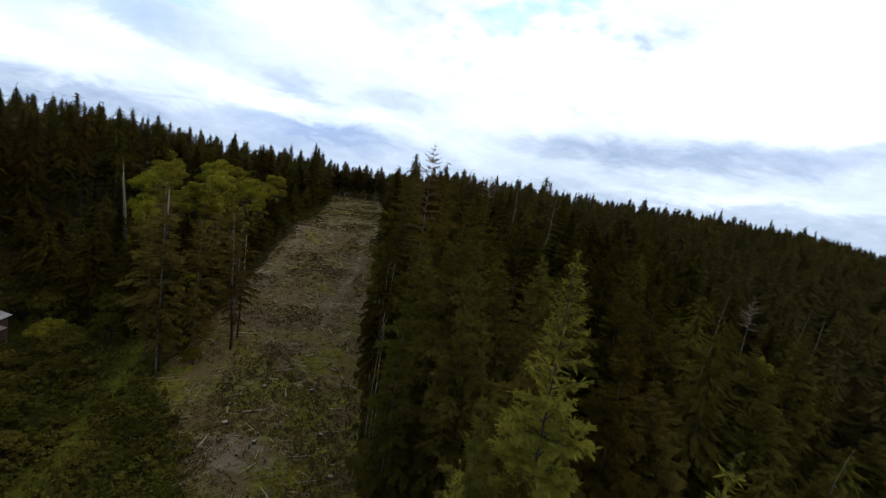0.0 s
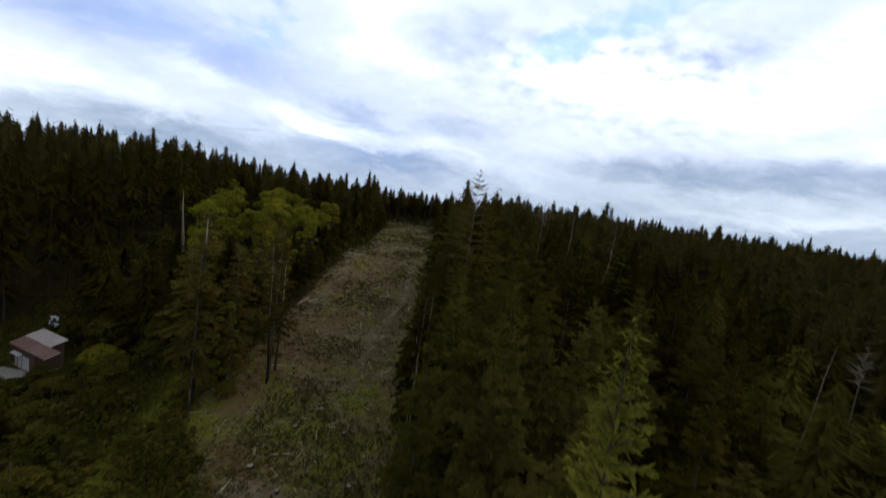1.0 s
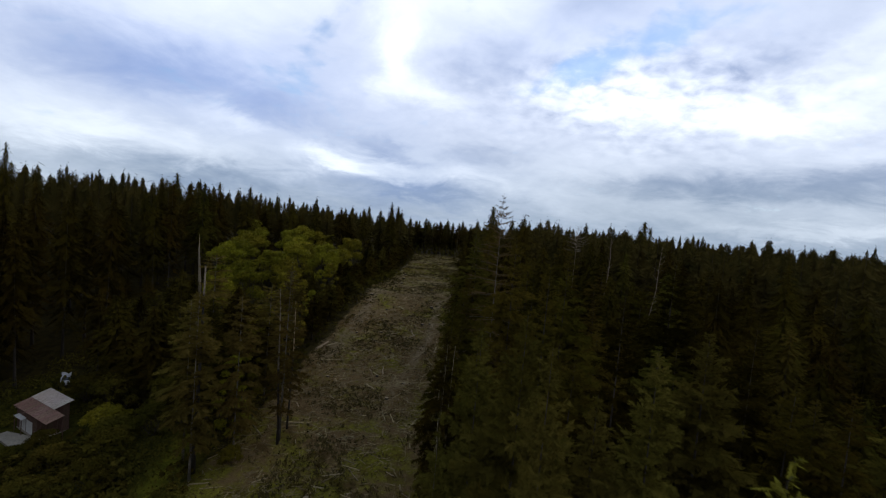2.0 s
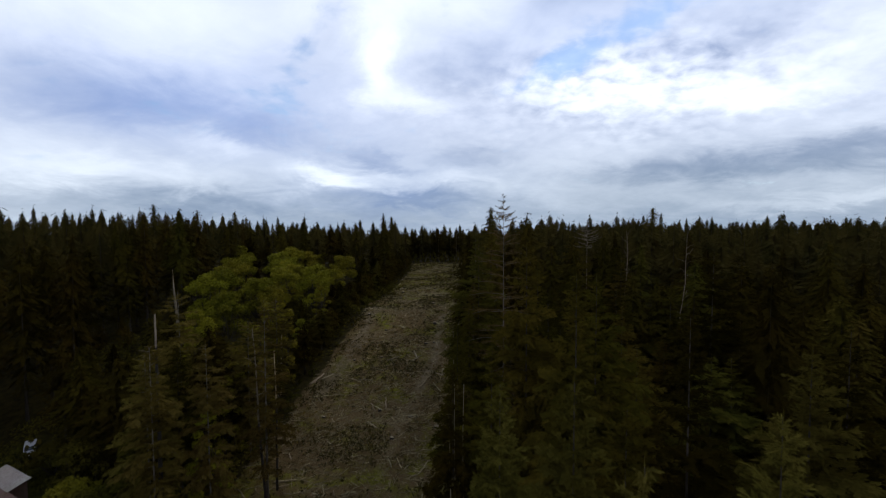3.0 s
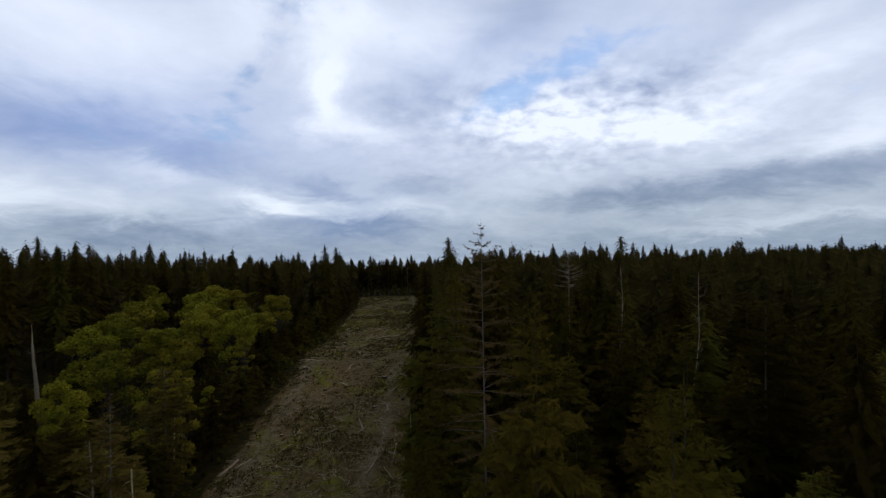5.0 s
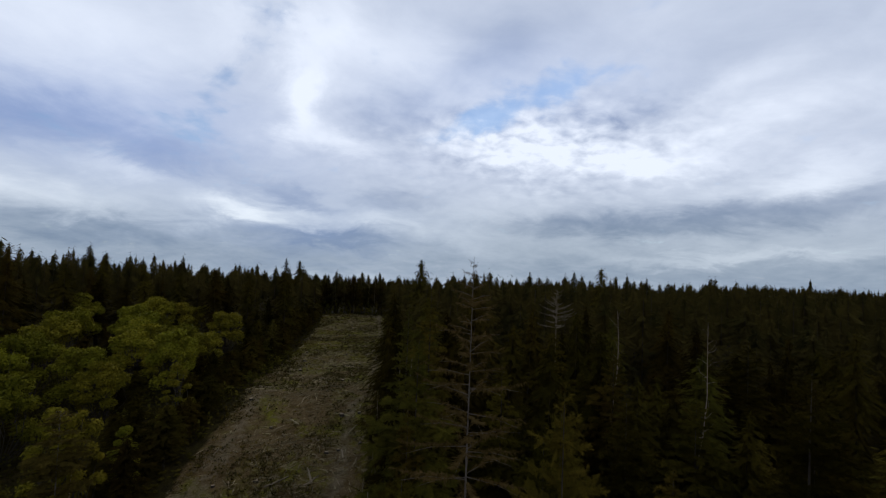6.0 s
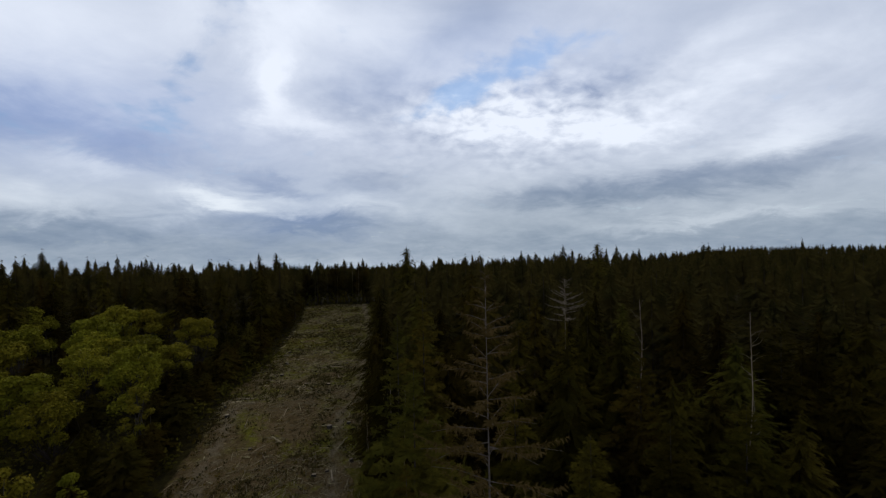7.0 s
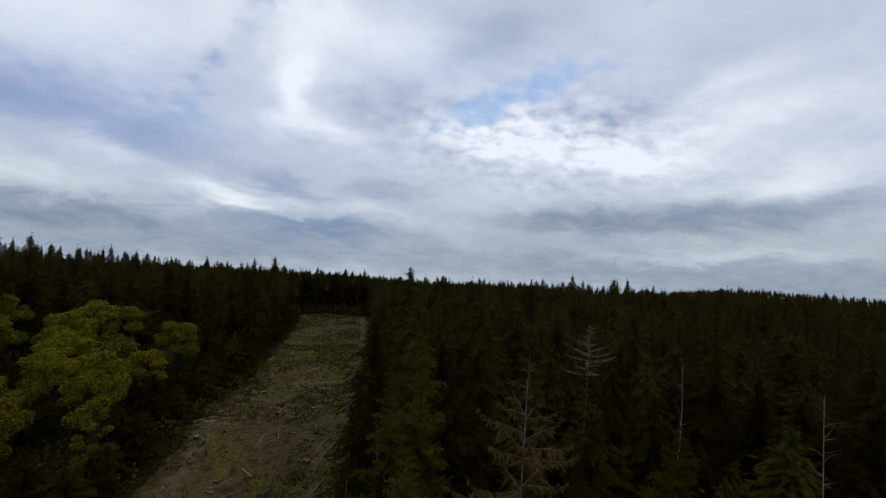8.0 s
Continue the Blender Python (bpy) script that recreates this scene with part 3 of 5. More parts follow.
                kites.append(np.stack([inner, inner + ldir * (0.5 * arm)[:, None] + wdir, inner + ldir * arm[:, None], inner + ldir * (0.5 * arm)[:, None] - wdir], 1))
            pick = rng.random(n) < hang
            if pick.any():
                top = spine[pick]
                drop = rng.uniform(0.25, 0.6, pick.sum()) * (0.4 + 0.25 * size)
                low = top + out * (0.3 * drop)[:, None] - up_way * drop[:, None]
                w = side * ((0.05 + 0.012 * size) if steps < 12 else 0.014)
                kites.append(np.stack([top, 0.5 * (top + low) + w, low, 0.5 * (top + low) - w], 1))
            limbs.append(([foot, 0.5 * (foot + end) + up_way * (0.05 * size), near + (end - near) * 0.8], [limb * (0.014 + 0.011 * size), limb * (0.009 + 0.007 * size), 0.005]))
        z += gap * rng.uniform(0.8, 1.2) * ((0.34 if fine else 0.24) + (0.66 if fine else 0.76) * min(1.0, (height - z) / 10.0))
    crest = np.array([lean[0], lean[1], height])
    for j in range(core_planes):
        az = math.pi * (j + rng.uniform(0, 0.4)) / core_planes
        o = np.array([math.cos(az), math.sin(az), 0])
        wide = [reach * core * (min(1.0, d / cone) ** taper) for d in (1.8, 5.0, 11.0, 16.0)]
        levels = [height - 0.2, height - 1.8, height - 5.0, height - 11.0, max(base, height - 16.0)]
        mids = [np.array([lean[0] * q / height, lean[1] * q / height, q]) for q in levels]
        for a in range(1, 4):
            l, r = wide[a - 1] * rng.uniform(0.8, 1.2), wide[a - 1] * rng.uniform(0.8, 1.2)
            kites.append(np.stack([mids[a - 1] + up_way * 0.2, mids[a] + o * l, mids[a + 1], mids[a] - o * r])[None])
    for j in range(3 if fine else 7):
        az = 1.57 * j + 0.4
        o = np.array([math.cos(az), math.sin(az), 0])
        foot = crest - up_way * (0.9 + 0.1 * j)
        tip = crest + up_way * (0.35 if j == 0 else -0.2 - 0.15 * j) + o * (0.03 if j == 0 else 0.12)
        w = np.array([-o[1], o[0], 0]) * (0.035 if fine else 0.09)
        kites.append(np.stack([foot, 0.5 * (foot + tip) + w, tip, 0.5 * (foot + tip) - w])[None])
    trunk_z = np.linspace(-0.4, height - 0.05, 9)
    trunk = [np.array([lean[0] * max(0, q) / height, lean[1] * max(0, q) / height, q]) for q in trunk_z]
    radii = stout * height * (1 - np.clip(trunk_z, 0, None) / height) ** 1.15 + 0.012
    radii[0] *= 1.35
    return np.concatenate(kites), (trunk, radii), limbs


TEMPLATES = {}


def conifer(kind, place, height, girth=1.0, turn=None, tilt=0.0):
    """A standing conifer of a kind at a place on the plan; alike ones share their meshes."""
    spec = CONIFERS[kind]
    x, y = place
    z = gz(x, y) - 0.15
    turn = random.uniform(0, 360) if turn is None else turn
    m = pose(x, y, z, tilt, 0, turn) @ Matrix.Diagonal((girth, girth, height / 30.0, 1))
    if kind in TEMPLATES:
        first, scale = TEMPLATES[kind]
        return copy_thing(first, m @ Matrix.Diagonal((1 / scale[0], 1 / scale[1], 1 / scale[2], 1)))
    kites, trunk, limbs = conifer_shape(**spec["shape"])
    tree = tagged(new(spec["name"]), spec["label"], "tree", spec["group"])
    tree.empty_display_size = 0.5
    verts, faces = tube(*trunk, 7)
    if spec.get("limbs", True):
        lv, lf = tubes(limbs, 3)
        faces += [tuple(i + len(verts) for i in face) for face in lf]
        verts += lv
    part("trunk", mesh_of("trunk", verts, faces, [spec["bark"]], True), tree)
    part("crown", quads_mesh("crown", kites, spec["needles"]), tree)
    tree.matrix_basis = m
    TEMPLATES[kind] = (tree, tuple(m.to_scale()))
    return tree


FIR, HEM = "firs of the forest", "hemlocks of the forest"
CONIFERS = {}
for i in range(4):
    CONIFERS[f"fir{i}"] = dict(name="fir_tree", label="tall dark olive fir with layered drooping branches", group=FIR, bark=BARK, needles=NEEDLES, limbs=False,
                               shape=dict(seed=11 + i, height=30, base=7 + i, reach=4.1 + 0.35 * i, gap=1.0, per_whorl=6, steps=8, full=0.75, fine=True, droop=0.36, rise=0.24, ragged=0.5, cone=15 - i, taper=0.85))
    CONIFERS[f"hemlock{i}"] = dict(name="hemlock_tree", label="dark brownish-green hemlock with a dense ragged crown", group=HEM, bark=BARK, needles=NEEDLES_BROWN, limbs=False,
                                   shape=dict(seed=31 + i, height=30, base=6 + i, reach=4.2 + 0.35 * i, gap=1.0, per_whorl=6, steps=8, full=0.75, fine=True, droop=0.5, rise=0.26, ragged=0.65, cone=14 - i, taper=0.78, hang=0.5))
    CONIFERS[f"mid_fir{i}"] = dict(name="fir_tree", label="tall dark olive fir with a pointed crown", group=FIR, bark=BARK, needles=NEEDLES, limbs=False,
                                   shape=dict(seed=51 + i, height=30, base=6 + i, reach=3.5 + 0.35 * i, gap=0.85, per_whorl=7, steps=5, full=1.0, spray=0.98, droop=0.5, rise=0.2, ragged=0.6, cone=12.5 - i, taper=0.72, core_planes=3))
    CONIFERS[f"mid_hemlock{i}"] = dict(name="hemlock_tree", label="dark hemlock with a ragged drooping crown", group=HEM, bark=BARK, needles=NEEDLES_DARK, limbs=False,
                                       shape=dict(seed=71 + i, height=30, base=5 + i, reach=3.6 + 0.35 * i, gap=0.85, per_whorl=7, steps=5, full=1.0, spray=0.98, droop=0.65, rise=0.22, ragged=0.7, cone=12.5 - i, taper=0.72, core_planes=3))
CONIFERS["fresh_fir"] = dict(name="fir_tree", label="bright green healthy young fir with upswept branches", group=FIR, bark=BARK, needles=NEEDLES_FRESH,
                             shape=dict(seed=5, height=30, base=8, reach=4.3, gap=1.0, per_whorl=7, steps=17, droop=0.28, rise=0.3, ragged=0.5, cone=14, taper=0.8, full=0.5, hang=0.5, fine=True))
CONIFERS["pale_fir"] = dict(name="fir_tree", label="thin-crowned olive-grey fir with a pale trunk showing", group=FIR, bark=LIMB_BARK, needles=NEEDLES_PALE,
                            shape=dict(seed=8, height=30, base=8, reach=5.0, gap=1.3, per_whorl=6, steps=13, droop=0.3, rise=0.16, ragged=0.3, cone=12.5, taper=0.72, full=0.4, hang=0.0, fine=True, bushy=0, stout=0.0055, limb=0.55, brush=0.27))
CONIFERS["grey_fir"] = dict(name="dead_fir", label="dying grey fir with bare whitened branches", group="dead trees", bark=GREYWOOD, needles=GREYWOOD,
                            shape=dict(seed=9, height=30, base=24.5, reach=2.6, gap=0.9, per_whorl=6, steps=3, droop=0.0, rise=0.4, ragged=0.7, cone=6, taper=0.75, full=0.2, hang=0.0, bushy=0, stout=0.005, fine=True, limb=0.9, brush=0.16))
for i in range(2):
    CONIFERS[f"olive_fir{i}"] = dict(name="fir_tree", label="full olive-green fir with lighter upswept branch tips", group=FIR, bark=BARK, needles=NEEDLES_OLIVE, limbs=False,
                                     shape=dict(seed=17 + i, height=30, base=9, reach=4.2, gap=0.95, per_whorl=7, steps=11, fine=True, droop=0.34, rise=0.3, ragged=0.45, cone=11, taper=0.85, full=0.66, hang=0.4))
CONIFERS["bare_fir"] = dict(name="fir_tree", label="half-dead fir with tiers of bare tan branches", group="dead trees", bark=LIMB_BARK, needles=NEEDLES_MOSS,
                            shape=dict(seed=14, height=30, base=6, reach=3.6, gap=1.3, per_whorl=7, steps=14, droop=0.3, rise=0.12, ragged=0.5, cone=14, taper=0.7, full=0.45, hang=0.6, fine=True, bushy=0, stout=0.006, limb=0.6))
CONIFERS["spindly_fir"] = dict(name="fir_tree", label="spindly mossy fir with dead lower branches", group=FIR, bark=LIMB_BARK, needles=NEEDLES_MOSS,
                               shape=dict(seed=10, height=30, base=5, reach=4.0, gap=1.05, per_whorl=6, steps=10, droop=0.55, rise=0.22, ragged=1.1, cone=10, taper=0.5, full=0.62, hang=0.9, fine=True, bushy=2, stout=0.0055, limb=0.7))

# trees that stand out, with the height of their tips
STANDING = [
    ("fresh_fir", 9.5, 24.1, 28.6, 0.95), ("pale_fir", -2.5, 81.4, 37.2, 1.0), ("grey_fir", 10.3, 117.5, 34.3, 1.3),
    ("olive_fir0", 3.7, 40.4, 28.0, 0.95), ("olive_fir1", 0.4, 46.6, 25.5, 0.8), ("olive_fir0", 8.1, 41.0, 24.0, 0.8), ("olive_fir1", 11.6, 43.4, 26.2, 0.8),
    ("olive_fir1", 5.0, 35.7, 27.6, 0.75), ("hemlock0", 18.8, 37.5, 23.0, 0.9), ("olive_fir0", 17.6, 53.8, 26.3, 1.0), ("hemlock0", 10.7, 52.1, 28.3, 0.95),
    ("hemlock2", 6.6, 61.9, 29.5, 1.0), ("hemlock1", 4.9, 58.5, 29.8, 0.95), ("hemlock3", 0.9, 68.1, 32.0, 0.8), ("fir1", 0.1, 35.4, 22.6, 0.7),
    ("hemlock0", -7.1, 106.3, 34.6, 0.9), ("fir0", -9.5, 103.2, 32.4, 0.85), ("mid_hemlock2", 13.8, 119.2, 31.0, 0.95), ("hemlock2", 36.8, 116.4, 28.5, 1.0),
    ("mid_fir1", 36.0, 183.0, 38.8, 1.2), ("mid_fir2", -13.4, 158.2, 38.6, 1.1), ("mid_hemlock0", -102.4, 145.2, 38.1, 1.2), ("mid_fir0", -131.9, 159.0, 41.0, 1.2),
    ("mid_fir1", -96.0, 131.0, 37.2, 1.2), ("mid_fir2", -71.4, 237.4, 37.5, 1.1), ("grey_fir", 49.9, 70.0, 21.6, 0.9), ("fresh_fir", 4.6, 18.0, 19.8, 0.55), ("fir1", 5.8, 23.0, 20.8, 0.8),
    ("fresh_fir", 11.3, 12.0, 25.3, 0.7), ("spindly_fir", -44.0, 96.0, 20.6, 0.85), ("spindly_fir", -39.8, 82.0, 19.6, 1.0), ("spindly_fir", -34.4, 67.4, 20.5, 0.8), ("bare_fir", -31.2, 73.4, 24.4, 0.95), ("spindly_fir", -36.9, 62.4, 21.5, 0.9),
    ("hemlock1", -5.6, 64.5, 20.5, 0.62), ("hemlock1", -7.0, 73.5, 22.5, 0.68), ("hemlock3", -6.6, 79.5, 23.5, 0.66), ("hemlock0", -7.2, 86.5, 25.5, 0.7), ("hemlock3", -8.6, 96.0, 27.0, 0.72),
    ("mid_hemlock1", -11.8, 112.5, 29.5, 0.75), ("mid_hemlock0", -13.8, 122.0, 31.0, 0.8), ("mid_hemlock3", -15.4, 131.0, 32.0, 0.8), ("hemlock2", 15.0, 106.0, 28.0, 0.8), ("hemlock3", 21.0, 98.8, 24.5, 0.85), ("hemlock0", 9.4, 114.0, 29.8, 0.8),
    ("spindly_fir", -40.6, 65.4, 19.5, 0.95), ("spindly_fir", -45.8, 76.0, 24.6, 1.1), ("hemlock0", -43.2, 72.6, 18.5, 0.85), 
    ("mid_hemlock0", -75.2, 105.4, 14.5, 0.7), ("mid_fir1", -79.2, 106.0, 15.5, 0.7), ("fir1", -46.5, 80.5, 17.5, 0.9), ("hemlock2", -50.0, 88.0, 17.0, 0.95), ("hemlock2", 24.5, 63.0, 25.6, 0.9), ("hemlock1", 28.0, 54.0, 23.0, 0.9),
]
TAKEN = [(x, y, 5.0 if kind == "pale_fir" else 4.2 if kind.startswith("olive") else 3.6 if kind == "fresh_fir" else 2.8) for kind, x, y, _, _ in STANDING]
for kind, x, y, top, girth in STANDING:
    conifer(kind, (x, y), top - gz(x, y), girth, tilt=0.0)


# ---------------------------------------------------------------- broadleaf trees, shrubs and dead wood
def leaf_cards(rng, centres, radii, count, size, flat=0.55):
    """Leaves over the upper shells of round clumps: (n, 4, 3)."""
    share = radii ** 2 / (radii ** 2).sum()
    pick = rng.choice(len(centres), count, p=share)
    d = rng.normal(size=(count, 3))
    d[:, 2] = d[:, 2] * 0.8 + 0.42
    d = d / np.linalg.norm(d, axis=1)[:, None]
    r = radii[pick] * rng.uniform(0.6, 1.1, count)
    mid = centres[pick] + d * (r[:, None] * np.array([1, 1, 0.8]))
    facing = d + rng.normal(0, flat, (count, 3)) + np.array([0, 0, 0.5])
    facing = facing / np.linalg.norm(facing, axis=1)[:, None]
    a = np.cross(facing, rng.normal(size=(count, 3)))
    a = a / (np.linalg.norm(a, axis=1)[:, None] + 1e-6)
    b = np.cross(facing, a)
    s = (size * rng.uniform(0.6, 1.35, count))[:, None]
    return np.stack([mid - a * s, mid - b * s * 0.6 + a * s * 0.1, mid + a * s, mid + b * s * 0.6 + a * s * 0.1], 1)


def limb_path(rng, start, end, bend=0.12):
    start, end = np.asarray(start, float), np.asarray(end, float)
    mid = 0.5 * (start + end) + rng.normal(0, bend, 3) * np.linalg.norm(end - start)
    return [start, 0.5 * (start + mid) + rng.normal(0, 0.03, 3), mid, end]


LEAFY = {
    "maple": dict(name="maple_tree", category="tree", label="broad maple in fresh yellow-green leaf at the clearing's edge", group="maples beside the clearing", leaf=MAPLE_LEAF, bark=BARK, size=0.25, count=6000, high=16.0, wide=5.4, lobes=22, heads=True, flat=1.0),
    "alder": dict(name="alder_tree", category="tree", label="slim yellow-green young alder with an upright crown", group="alders beside the clearing", leaf=MAPLE_LEAF, bark=BARK, size=0.2, count=4200, high=16.0, wide=2.8, lobes=20, full=True),
    "shrub": dict(name="shrub", category="shrub", label="dull green leafy shrub in the overgrown yard", group="shrubs", leaf=SHRUB_LEAF, bark=BARK, size=0.205, count=420, high=3.0, wide=1.7, lobes=8),
    "brush": dict(name="shrub", category="shrub", label="brownish scrubby bush at the forest's edge", group="shrubs", leaf=SHRUB_DARK, bark=BARK, size=0.205, count=420, high=3.0, wide=1.8, lobes=8),
    "yard_tree": dict(name="broadleaf_tree", category="tree", label="dark rounded broadleaf tree in the overgrown yard", group="trees in the yard", leaf=SHRUB_LEAF, bark=BARK, size=0.19, count=3000, high=8.0, wide=3.4, lobes=20, dome=True),
    "bright_bush": dict(name="bush", category="shrub", label="rounded bright green bush", group="shrubs", leaf=MAPLE_LEAF, bark=BARK, size=0.15, count=3200, high=4.0, wide=2.4, lobes=16, dome=True),
}
LEAFY_MADE = {}


def leafy(kind, variant, x, y, height, girth=1.0):
    """A broadleaf tree or shrub with a forked trunk and a crown of leaves in clumps."""
    spec, key = LEAFY[kind], (kind, variant)
    tall = height / spec["high"]
    m = pose(x, y, gz(x, y) - 0.1, 0, 0, random.uniform(0, 360)) @ Matrix.Diagonal((girth, girth, tall, 1))
    if key in LEAFY_MADE:
        first, scale = LEAFY_MADE[key]
        return copy_thing(first, m @ Matrix.Diagonal((1 / scale[0], 1 / scale[1], 1 / scale[2], 1)))
    rng = np.random.default_rng(900 + variant * 17 + len(kind))
    high, wide = spec["high"], spec["wide"]
    low = 0.1
    centres, radii = [], []
    for j in range(spec["lobes"]):
        k = (j + 0.5) / spec["lobes"]
        az = 2.4 * j + rng.normal(0, 0.3)
        r = wide * 0.76 * math.sqrt(max(0.03, 1 - (2 * k - 0.75) ** 2 * 0.7)) * rng.uniform(0.7, 1.1)
        size = wide * rng.uniform(0.12, 0.3) * (1.1 - 0.3 * k)
        if spec.get("full"):
            size *= 1.7
        up = low + (0.94 - low) * k
        if spec.get("dome"):
            # round heads heaped into a broad dome
            up = 0.3 + 0.6 * math.sqrt(k) + rng.normal(0, 0.03)
            r = wide * 0.82 * math.sqrt(max(0.0, 1 - k ** 1.5)) * rng.uniform(0.75, 1.1)
            size = wide * rng.uniform(0.2, 0.36)
        if spec.get("heads"):
            # billowing heads at uneven heights, with deep gaps between them
            r = wide * 0.8 * math.sqrt(rng.random())
            up = 0.34 + 0.6 * rng.random() ** 0.7 * (1 - 0.45 * (r / wide) ** 2)
            size = wide * rng.uniform(0.17, 0.37)
        centres.append((math.cos(az) * r, math.sin(az) * r, high * up - size * 0.4))
        radii.append(size)
    centres, radii = np.array(centres), np.array(radii)
    tree = tagged(new(spec["name"]), spec["label"], spec["category"], spec["group"])
    fork = np.array([rng.normal(0, 0.03) * high, rng.normal(0, 0.03) * high, high * low * 0.8])
    stems = [(limb_path(rng, (0, 0, -0.3), fork, 0.04), np.array([0.017, 0.014, 0.012, 0.011]) * high)]
    for c, r in zip(centres, radii):
        stems.append((limb_path(rng, fork * rng.uniform(0.75, 1.0), c, 0.1), np.array([0.007, 0.005, 0.0035, 0.0015]) * high))
    v, f = tubes(stems, 5 if high > 5 else 3)
    part("trunk", mesh_of("trunk", v, f, [spec["bark"]], True), tree)
    part("crown", quads_mesh("crown", leaf_cards(rng, centres, radii, spec["count"], spec["size"], spec.get("flat", 0.55)), spec["leaf"]), tree)
    tree.matrix_basis = m
    LEAFY_MADE[key] = (tree, tuple(m.to_scale()))
    return tree


MAPLES = [
    (-63, 165, 24.2, 1.0), (-87, 172, 26.4, 1.2), (-82.7, 181, 25.2, 1.1), (-58.7, 138, 23.4, 0.95), (-59.4, 147, 21.5, 0.9),
    (-79, 121, 22.4, 1.05), (-87, 140, 24.6, 1.1), (-82.8, 160, 25.4, 1.15), (-68.5, 114, 19.2, 0.9), (-75, 150, 23.5, 1.0), (-68, 152, 23.1, 1.0),
    (-67, 104, 17.0, 0.7), (-72, 131, 20.5, 0.95), (-70, 141, 22, 1.0), (-95, 154, 25.5, 1.1), (-64, 126, 19.0, 0.75), (-82, 131, 22.5, 1.0), (-103, 166, 27, 1.1),
]
for i, (x, y, top, girth) in enumerate(MAPLES):
    leafy("maple", i % 4, x, y, top - gz(x, y), girth)
    TAKEN.append((x, y, 3.4 * girth))
ALDERS = [(-50, 102, 19.6, 1.0), (-46, 101, 20.0, 0.9), (-52, 128, 19.0, 0.9), (46.3, 60, 16.6, 1.2), (-47.5, 110, 14.5, 0.7), (-43.0, 89, 12.0, 0.8), (-41.6, 79.0, 13.0, 0.9), (-45.0, 86.5, 15.5, 1.0), (-38.6, 72.0, 11.0, 0.8)]
for i, (x, y, top, girth) in enumerate(ALDERS):
    leafy("alder", i % 2, x, y, top - gz(x, y), girth)
    TAKEN.append((x, y, 2.2))


def snag(x, y, top, radius, seed, stubs=7, tilt=(0, 0), pale=True, spike=0.0, twigs=0, crook=0.006, wood=None, barked=0):
    """A dead standing trunk, broken off at the top, with stubs of branches."""
    rng = np.random.default_rng(seed)
    base = gz(x, y) - 0.3
    height = top - base
    zs = np.linspace(0, height, 9)
    bend = rng.normal(0, crook, (9, 2)).cumsum(0) * height * 0.35
    pts = [np.array([bend[i, 0], bend[i, 1], zs[i]]) for i in range(9)]
    radii = radius * (1 - (0.85 if twigs else 0.72) * zs / height)
    tree = tagged(new("snag"), "bare grey dead trunk with a broken top and stub branches" if not twigs else "bare pale dead trunk with short twisted side branches", "dead tree", "dead standing trunks")
    v, f = tube(pts, radii, 8)
    peak = pts[-1]
    for k in range(8):
        v[-8 + k] = v[-8 + k] + np.array([0, 0, rng.uniform(-0.1, 0.55) * (1 if k < 5 else 0.3)])
    if barked:
        lv, lf = tube(pts[:barked + 1], radii[:barked + 1] * 1.04, 8)
        part("bark", mesh_of("bark", lv, lf, [BARK], True), tree, "dark bark still on the lower trunk")
    part("trunk", mesh_of("trunk", v, f, [wood or (DEADWOOD if pale else BARK)], True), tree)
    for j in range(stubs + twigs):
        k = rng.uniform(0.35, 0.97)
        foot = pts[int(k * 8)] + (pts[min(8, int(k * 8) + 1)] - pts[int(k * 8)]) * (k * 8 % 1)
        az, size = rng.uniform(0, 6.28), (rng.uniform(0.3, 1.0) if j < stubs else rng.uniform(0.5, 1.5))
        end = foot + np.array([math.cos(az), math.sin(az), rng.uniform(-0.2, 0.6) if j < stubs else rng.uniform(0.2, 1.3)]) * size
        bv, bf = tube(limb_path(rng, foot, end, 0.07), np.array([0.22, 0.16, 0.11, 0.04]) * max(radius, 0.2) * (1.2 - 0.6 * k), 4)
        part("branch", mesh_of("branch", bv, bf, [wood or DEADWOOD]), tree)
    if spike:
        bv, bf = tube([peak - np.array([0, 0, 0.4]), peak + np.array([0.1, 0, spike * 0.5]), peak + np.array([0.05, 0.05, spike])], [radius * 0.16, radius * 0.1, 0.015], 5)
        part("spike", mesh_of("spike", bv, bf, [DEADWOOD]), tree)
    tree.matrix_basis = pose(x, y, base, tilt[0], tilt[1], 0)
    TAKEN.append((x, y, 1.0))
    return tree


snag(-37.6, 63.8, 23.9, 0.3, 1, 8, wood=GREYWOOD, barked=7)
snag(-75.8, 108.6, 20.5, 0.55, 3, 10, spike=3.4, tilt=(0, -4), crook=0.012, wood=GREYWOOD)
snag(-30.9, 72.6, 20.4, 0.2, 4, 22, twigs=10, crook=0.008, barked=4, wood=GREYWOOD, tilt=(0, -3))
snag(-31.4, 76.0, 17.0, 0.16, 5, 12, crook=0.012, barked=5)
snag(-45.5, 99.0, 13.2, 0.16, 6, 5, tilt=(0, 2))
snag(15.4, 109.3, 31.8, 0.14, 7, 8, twigs=24, tilt=(0, 3), crook=0.035, wood=GREYWOOD)
snag(23.6, 101.6, 31.2, 0.13, 8, 8, twigs=22, tilt=(0, 4.5), crook=0.035, wood=GREYWOOD, barked=4)
snag(50.5, 60.0, 21.0, 0.11, 9, 5, tilt=(0, 6), twigs=4, crook=0.012, wood=GREYWOOD)
snag(51.2, 65.0, 22.6, 0.11, 10, 5, tilt=(0, 7), twigs=4, crook=0.012, wood=GREYWOOD)
snag(36.6, 60.0, 22.4, 0.11, 11, 5, tilt=(0, 5), twigs=4, crook=0.012, wood=GREYWOOD)
